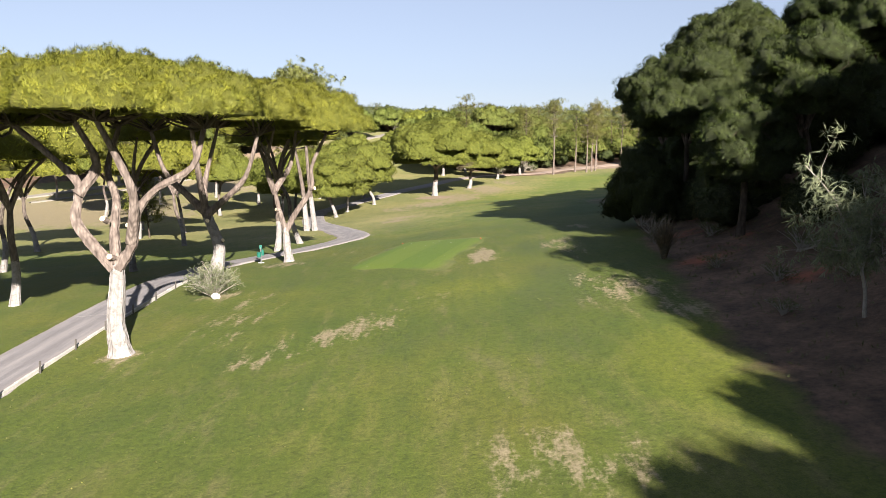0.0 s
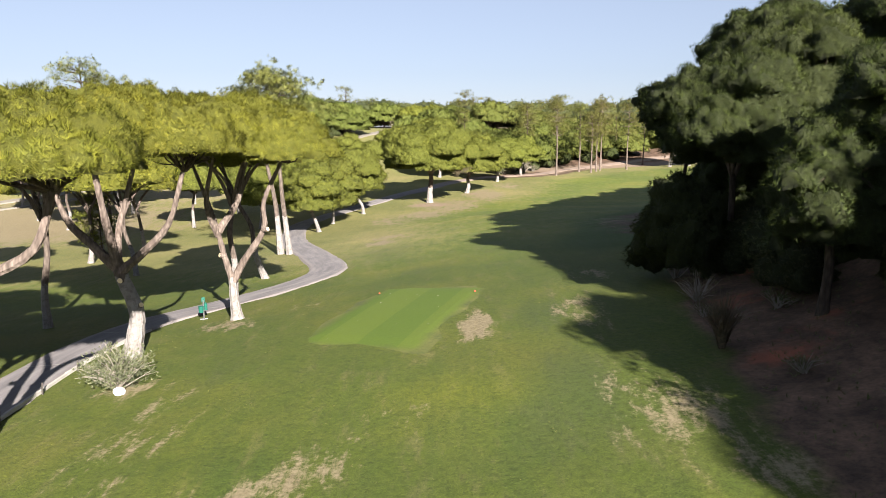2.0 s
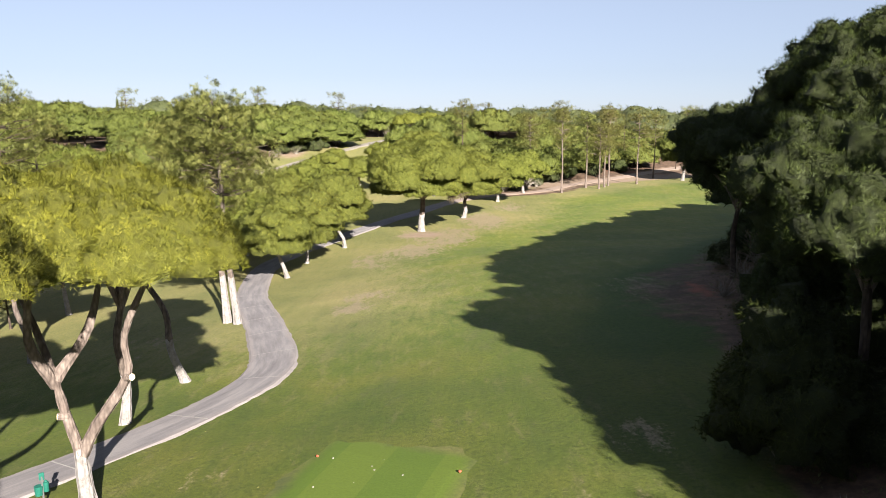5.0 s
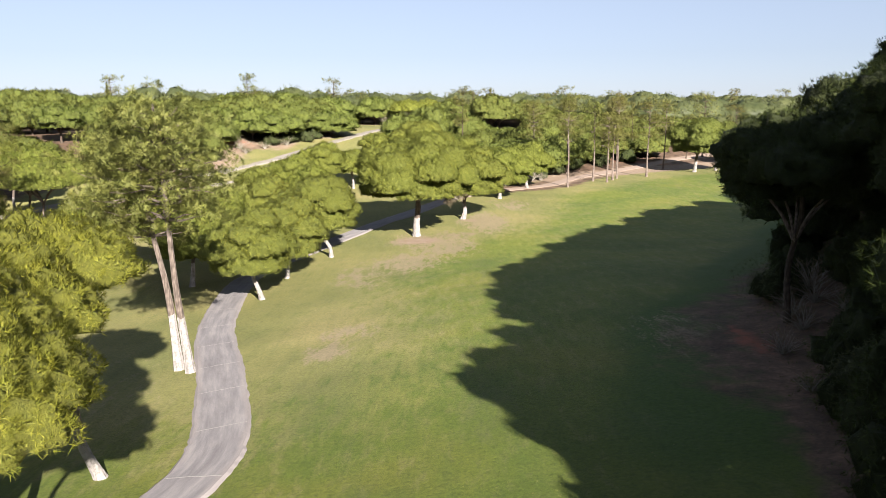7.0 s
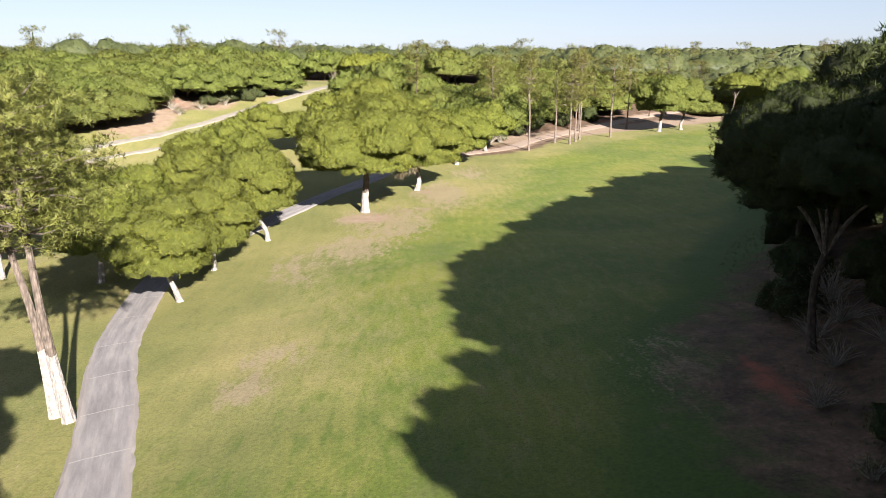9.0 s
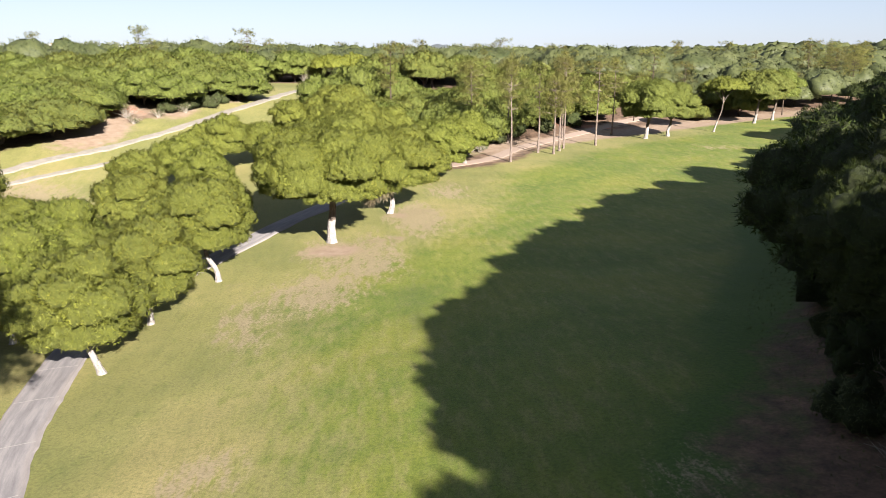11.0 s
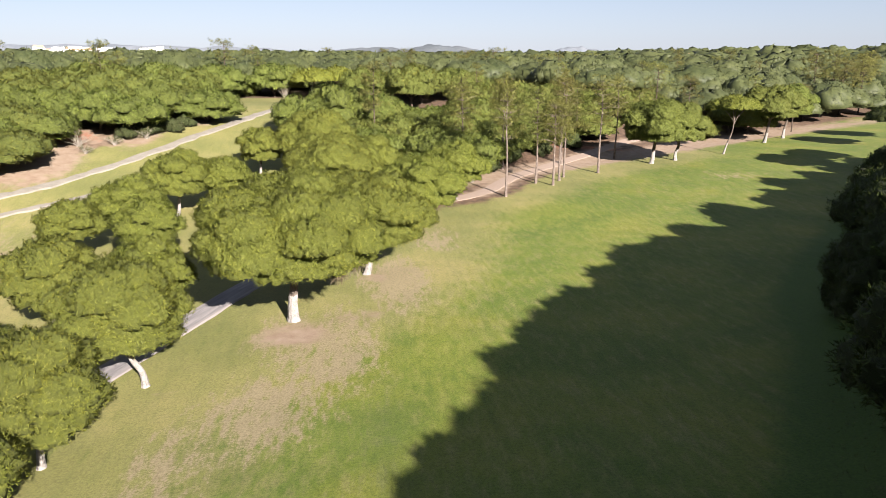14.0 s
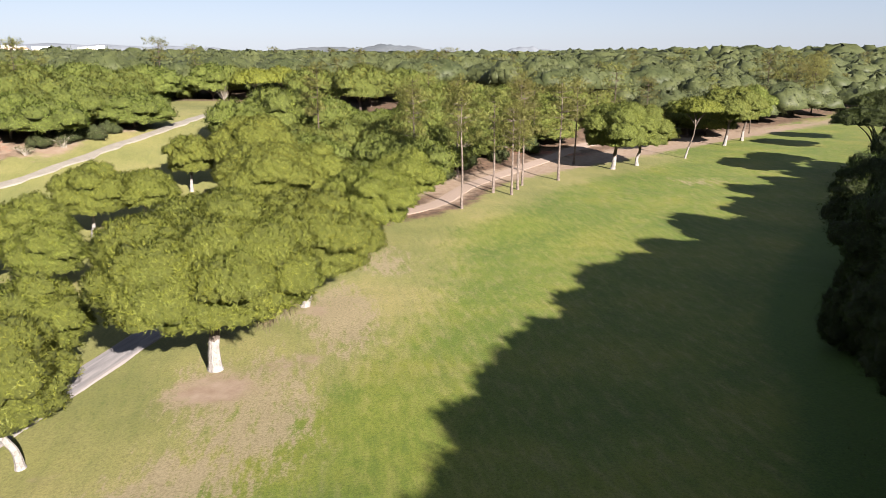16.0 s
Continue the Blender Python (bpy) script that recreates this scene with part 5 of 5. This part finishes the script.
def ball_washer(at):
    """A green ball washer on a post, with a litter basket and a towel board."""
    root = thing("ball_washer", (*at, float(land(*at)), 0, 0, 20), "dark green metal ball washer post beside the path", "ball washer")
    part_mesh("post", mesh_of("post", *tube(np.array([(0, 0, -0.1), (0, 0, 0.5), (0, 0, 0.95)]), 0.035, 0.035, 8), steel), root)
    bm = bmesh.new()
    bmesh.ops.create_cone(bm, cap_ends=True, segments=14, radius1=0.11, radius2=0.13, depth=0.3)
    bmesh.ops.translate(bm, vec=(-0.11, 0, 0.5), verts=bm.verts)
    part("basket", bm, bottle, root)
    bm = bmesh.new()
    bmesh.ops.create_cone(bm, cap_ends=True, segments=14, radius1=0.08, radius2=0.08, depth=0.3)
    bmesh.ops.translate(bm, vec=(0.1, 0, 0.6), verts=bm.verts)
    part("washer_tank", bm, bottle, root)
    bm = bmesh.new()
    box(bm, 0, 0, 0.95, 0.15, 0.05, 0.24)
    bmesh.ops.bevel(bm, geom=bm.edges[:], offset=0.012, segments=2, affect="EDGES")
    part("board", bm, bottle, root)
    bm = bmesh.new()
    box(bm, 0, 0, 0.02, 0.34, 0.05, 0.05)
    box(bm, 0, 0, 0.022, 0.05, 0.34, 0.045)
    part("foot", bm, steel, root)
    bm = bmesh.new()
    bmesh.ops.create_uvsphere(bm, u_segments=10, v_segments=6, radius=0.05)
    bmesh.ops.translate(bm, vec=(0.1, 0, 0.77), verts=bm.verts)
    part("plunger_knob", bm, bottle, root)


ball_washer((-10.7, 42.0))

# ---- bushes ----
def twiggy_bush(at, h, r, label, name="bush", leaves=None, wood=None, stems=26, per=14, leaf=0.1, droop=0.0, blades=3, group="", foot=False):
    """A bush of many thin stems from one foot, with small leaves along their outer halves."""
    root = thing(name, (*at, float(land(*at)) - 0.03, 0, 0, rng.uniform(0, 360)), label, "bush", group)
    wooden, p, w = [], [], []
    for _ in range(stems):
        a, o = rng.uniform(0, 6.283), math.sqrt(rng.uniform(0.02, 1))
        end = np.array([math.cos(a) * r * o, math.sin(a) * r * o, h * (1 - 0.55 * o * o) * rng.uniform(0.7, 1.05)])
        mid = end * (0.45, 0.45, 0.62) + rng.normal(0, 0.06 * h, 3)
        line = bend([(rng.normal(0, 0.07), rng.normal(0, 0.07), 0), mid, end], 4)
        wooden.append(tube(line, 0.012 * h + 0.008, 0.004, 5))
        for _ in range(per):
            f = rng.uniform(0.4, 1.0)
            q = line[int(f * (len(line) - 1))] + rng.normal(0, 0.07 * h, 3)
            p.append(q)
            w.append(unit(end + np.array([0, 0, 0.4 * h]) + rng.normal(0, 0.5 * h, 3)) - np.array([0, 0, droop]))
    part_mesh("woody_base", mesh_of("woody_base", *joined(wooden), wood or grey_twig), root)
    part_mesh("foliage", mesh_of("foliage", *shards(np.array(p), np.array(w), blades, leaf, leaf * 0.22, 0.6), leaves or olive_leaves), root)
    return root


twiggy_bush((-10.35, 32.1), 1.75, 1.35, "round grey-green bush with bare twigs beside the path", leaves=silver_leaves, stems=60, per=22, leaf=0.13, blades=4)
twiggy_bush((-15.6, 244.6), 5.4, 2.3, "bare grey twiggy tree beside the far green", leaves=straw_leaves, stems=60, per=8, leaf=0.3, blades=4)
stone_m = plain("white_stone", (0.55, 0.52, 0.48), (0.75, 0.72, 0.68), 6)
bm = bmesh.new()
bmesh.ops.create_icosphere(bm, subdivisions=2, radius=0.21)
for v in bm.verts:
    v.co = v.co * (1 + 0.25 * noise.noise(v.co * 4)) * 1.0
    v.co.z *= 0.7
me = bpy.data.meshes.new("stump")
bm.to_mesh(me)
me.materials.append(stone_m)
tagged(new("stump", me), "whitewashed low stump under the grey bush", "stump").matrix_basis = pose(-10.15, 31.6, float(land(-10.15, 31.6)) + 0.1)


def grass_clump(at, h, label, leaves, n=120, spread=0.5, group=""):
    """A fountain of long arching blades."""
    root = thing("grass_clump", (*at, float(land(*at)) - 0.03), label, "grass clump", group)
    rows, faces = [], []
    for _ in range(n):
        a, o = rng.uniform(0, 6.283), rng.uniform(0.1, 1.0)
        c, s = math.cos(a), math.sin(a)
        ln = h * rng.uniform(0.7, 1.15)
        wd = 0.012 + 0.008 * h
        k = len(rows)
        for f in (0.0, 0.35, 0.7, 1.0):
            out = ln * spread * o * f ** 1.6
            z = ln * (f - 0.45 * o * f ** 3)
            half = wd * (1 - f) + 0.002
            rows += [(c * out - s * half + c * 0.08 * o, s * out + c * half + s * 0.08 * o, z), (c * out + s * half + c * 0.08 * o, s * out - c * half + s * 0.08 * o, z)]
        faces += [(k, k + 1, k + 3, k + 2), (k + 2, k + 3, k + 5, k + 4), (k + 4, k + 5, k + 7, k + 6)]
    part_mesh("plume", mesh_of("plume", rows, faces, leaves), root)
    return root


grass_clump((9.35, 30.2), 2.0, "tall fountain-shaped clump of pampas grass on the bank", straw_leaves, 240, 0.65)


def silver_tree(at):
    """A thin wattle: pale crooked stems and hanging sprays of narrow silver leaves."""
    root = thing("silver_wattle", (*at, float(land(*at)) - 0.05), "slender silver-leaved shrub with pale crooked stems", "shrub")
    stems = [bend([(0, 0, 0), (-0.1, 0, 1.0), (-0.5, 0.1, 2.2), (-1.2, 0, 3.4), (-1.9, 0.1, 4.2)], 5), bend([(-0.2, 0, 1.3), (0.1, 0.2, 2.4), (-0.2, 0.3, 3.6)], 5), bend([(-0.05, 0, 1.5), (0.5, -0.1, 2.0), (1.0, 0, 2.6)], 5), bend([(-0.3, 0, 1.7), (-1.1, 0.2, 2.0), (-1.8, 0.1, 1.9)], 5)]
    for q, r in zip(stems, (0.06, 0.04, 0.035, 0.03)):
        part_mesh("stem", mesh_of("stem", *tube(q, r, 0.012, 6), grey_twig), root)
    p, w = [], []
    wooden = []
    for q in stems:
        for _ in range(17):
            s = q[int(rng.uniform(0.35, 1) * (len(q) - 1))]
            end = s + rng.normal(0, 0.45, 3) + (0, 0, 0.25)
            wooden.append(limb(s, end, 0.014, 0.005, 0.2, 4, 4))
            for _ in range(12):
                p.append(end + rng.normal(0, 0.22, 3) * (1, 1, 0.7))
                w.append(unit(rng.normal(0, 0.5, 3) + (0, 0, -0.7)))
    tagged(part_mesh("branchwork", mesh_of("branchwork", *joined(wooden), grey_twig), root), kind="stuff")
    part_mesh("foliage", mesh_of("foliage", *shards(np.array(p), np.array(w), 6, 0.34, 0.028, 0.5), silver_leaves), root)
    return root


silver_tree((11.6, 19.4))


def dense_shrub(at, h, r, leaves, label, group="shrubs under the bank pines", n=6, spacing=0.55, leaf=0.18, lift=-0.1):
    """A leafy shrub of several heads down to the ground."""
    root = thing("shrub", (*at, float(land(*at)) - 0.1, 0, 0, rng.uniform(0, 360)), label, "shrub", group)
    ds = [(0, 0, h * 0.5, r * 0.6, h * 0.5)]
    for k in range(n):
        a = 6.283 * k / n + rng.uniform(-0.4, 0.4)
        ds.append((math.cos(a) * r * 0.55, math.sin(a) * r * 0.55, h * rng.uniform(0.25, 0.45), r * 0.5, h * rng.uniform(0.25, 0.4)))
    lv = crown_of(ds, spacing * 0.3, 3, leaf * 1.2, leaf * 0.09, -0.5, lift, 0.25, cell=spacing)
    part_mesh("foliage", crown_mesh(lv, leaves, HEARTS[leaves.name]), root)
    wooden = [limb((0, 0, 0), np.array(d[:3]) * (0.8, 0.8, 0.8), 0.04, 0.015, 0.15, 5, 5) for d in ds]
    part_mesh("woody_base", mesh_of("woody_base", *joined(wooden), grey_twig), root)
    return root


DARK = "dense dark evergreen shrub under the bank pines"
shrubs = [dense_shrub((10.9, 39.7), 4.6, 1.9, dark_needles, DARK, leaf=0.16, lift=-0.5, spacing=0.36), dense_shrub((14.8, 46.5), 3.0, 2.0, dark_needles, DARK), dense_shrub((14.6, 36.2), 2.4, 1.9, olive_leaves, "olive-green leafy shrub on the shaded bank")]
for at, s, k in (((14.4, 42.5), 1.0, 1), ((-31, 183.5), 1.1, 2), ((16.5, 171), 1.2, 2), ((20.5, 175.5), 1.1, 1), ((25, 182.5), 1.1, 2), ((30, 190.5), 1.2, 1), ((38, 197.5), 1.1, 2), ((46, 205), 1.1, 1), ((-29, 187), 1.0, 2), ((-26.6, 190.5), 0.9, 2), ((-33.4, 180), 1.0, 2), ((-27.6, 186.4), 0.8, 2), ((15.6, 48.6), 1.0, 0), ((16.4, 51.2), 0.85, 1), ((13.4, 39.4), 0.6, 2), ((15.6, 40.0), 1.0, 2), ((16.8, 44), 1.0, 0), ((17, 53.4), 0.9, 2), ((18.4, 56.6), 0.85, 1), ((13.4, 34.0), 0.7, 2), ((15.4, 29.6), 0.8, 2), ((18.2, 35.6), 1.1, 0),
                 # The 1.5-scale shrubs are added to block sun leaking onto the bank.
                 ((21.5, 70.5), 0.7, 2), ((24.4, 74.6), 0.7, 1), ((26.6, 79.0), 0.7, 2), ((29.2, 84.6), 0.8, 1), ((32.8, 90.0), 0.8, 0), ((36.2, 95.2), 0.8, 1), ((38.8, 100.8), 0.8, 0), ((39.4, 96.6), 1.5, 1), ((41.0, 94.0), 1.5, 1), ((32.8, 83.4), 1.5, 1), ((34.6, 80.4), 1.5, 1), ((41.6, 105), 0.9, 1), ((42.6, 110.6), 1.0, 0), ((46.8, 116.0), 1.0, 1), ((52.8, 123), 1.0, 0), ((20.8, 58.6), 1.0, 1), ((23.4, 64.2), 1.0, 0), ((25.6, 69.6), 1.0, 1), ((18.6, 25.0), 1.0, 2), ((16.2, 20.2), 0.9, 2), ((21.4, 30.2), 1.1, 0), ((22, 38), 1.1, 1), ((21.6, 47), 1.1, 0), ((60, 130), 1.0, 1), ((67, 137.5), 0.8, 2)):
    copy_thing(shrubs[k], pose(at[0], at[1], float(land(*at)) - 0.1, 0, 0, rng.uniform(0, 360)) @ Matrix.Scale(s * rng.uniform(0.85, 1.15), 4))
grey = [twiggy_bush((20.4, 66.4), 1.7, 1.5, "grey leafless twiggy bush on the earth bank", leaves=straw_leaves, stems=34, per=9, leaf=0.12, group="grey bushes on the bank"), twiggy_bush((13.2, 26.4), 1.2, 1.1, "low olive scrub on the red earth bank", leaves=olive_leaves, stems=26, per=11, leaf=0.12, group="grey bushes on the bank")]
for at, s, k in (((22.2, 67.6), 1.1, 0), ((21.6, 69.8), 0.9, 0), ((23.4, 70.4), 1.2, 0), ((19.6, 63.6), 0.8, 0), ((24.6, 73.6), 1.0, 0), ((22.0, 64.2), 1.0, 0), ((10.6, 27.6), 0.7, 1), ((11.4, 24.2), 0.8, 1), ((13.0, 22.4), 1.0, 1), ((14.6, 25.4), 0.9, 1), ((9.9, 33.4), 0.6, 1), ((10.4, 35.4), 0.8, 0), ((12.2, 32.8), 0.8, 1), ((10.2, 21.2), 0.7, 1), ((15.8, 23.0), 1.2, 0), ((17.2, 28.0), 1.3, 1), ((12.6, 17.0), 0.9, 1), ((13.8, 13.4), 1.0, 1), ((17.4, 60.8), 0.7, 0), ((16.2, 56.0), 0.7, 1),
                 ((-34, 176), 1.6, 1), ((-30.5, 181), 1.8, 1), ((-36.5, 171), 1.5, 1), ((-28, 187), 1.7, 1), ((-33, 183), 1.9, 1), ((-38.5, 174), 1.6, 0), ((13.5, 163), 2.0, 1), ((18.5, 170), 2.2, 0), ((16, 167), 2.4, 1), ((21, 173), 2.0, 1), ((12, 159), 1.8, 1)):
    copy_thing(grey[k], pose(at[0], at[1], float(land(*at)) - 0.05, 0, 0, rng.uniform(0, 360)) @ Matrix.Scale(s * rng.uniform(0.85, 1.15), 4))


def scrub():
    """Dry grass and seedlings scattered over the bank."""
    m = 2400
    y = rng.uniform(10, 100, m)
    x = fairway_edge(y) + rng.gamma(1.6, 2.6, m) + 0.3
    z = land(x, y)
    p = np.stack([x, y, z - 0.02], 1)
    way = unit(rng.normal(0, 0.3, (m, 3)) + (0, 0, 1))
    me = mesh_of("scrub", *shards(p, way, 8, 0.2, 0.012, 0.6), olive_leaves)
    return tagged(new("scrub", me), "sparse dry grass tufts on the earth bank", "grass", kind="stuff")


scrub()


def turf_tufts():
    """Uneven longer tufts and straw flecks of the rough grass."""
    m = 5000
    y = 9 + 75 * rng.random(m) ** 1.3
    x = -13.2 + (fairway_edge(y) + 13.2) * rng.random(m)
    clear = (away(x, y, path_line) > 1.6) & ~((x > -5.4 + (y - 34) * 0.4) & (x < 0.5 + (y - 32) * 0.28) & (y > 32) & (y < 46))
    x, y = x[clear], y[clear]
    keep = np.array([noise.noise(Vector((a * 0.35, b * 0.35, 3))) + 0.4 * noise.noise(Vector((a * 1.4, b * 1.4, 7))) > 0.05 for a, b in zip(x, y)])
    x, y = x[keep], y[keep]
    p = np.stack([x, y, land(x, y) - 0.01], 1)
    me = mesh_of("rough_grass", *shards(p, unit(rng.normal(0, 0.35, p.shape) + (0, 0, 0.8)), 7, 0.06, 0.008, 0.8), rough_blades)
    return tagged(new("rough_grass", me), "uneven longer tufts in the mown grass", "grass", kind="stuff")


rough_blades = foliage("grass_blades", (0.063, 0.076, 0.017), (0.101, 0.105, 0.025), (0.174, 0.156, 0.072))
turf_tufts()

# ---- joints across the path ----
joint_m = plain("pale_joint_filler", (0.20, 0.19, 0.18), (0.28, 0.27, 0.26), 5)


def joints():
    root = tagged(new("path_joint_lines"), "thin pale joint lines across the asphalt path", "path joint", kind="structure")
    run = np.concatenate([[0], np.cumsum(np.linalg.norm(np.diff(path_line, axis=0), axis=1))])
    d = unit(np.gradient(path_line, axis=0))
    for at in np.arange(70, 150, 5.2):
        i = int(np.argmin(abs(run - at)))
        p, s, w = path_line[i], np.array([d[i, 1], -d[i, 0]]), d[i]
        rows = []
        for o in np.linspace(-1.12, 1.12, 7):
            q = p + s * o + w * rng.normal(0, 0.015)
            for e in (-0.03, 0.03):
                r = q + w * e
                rows.append((*r, float(land(*r)) + 0.078 + 0.02 * (1 - (o / 1.17) ** 2)))
        faces = [(2 * k, 2 * k + 1, 2 * k + 3, 2 * k + 2) for k in range(6)]
        part_mesh("joint", mesh_of("joint", rows, faces, joint_m), root)


joints()
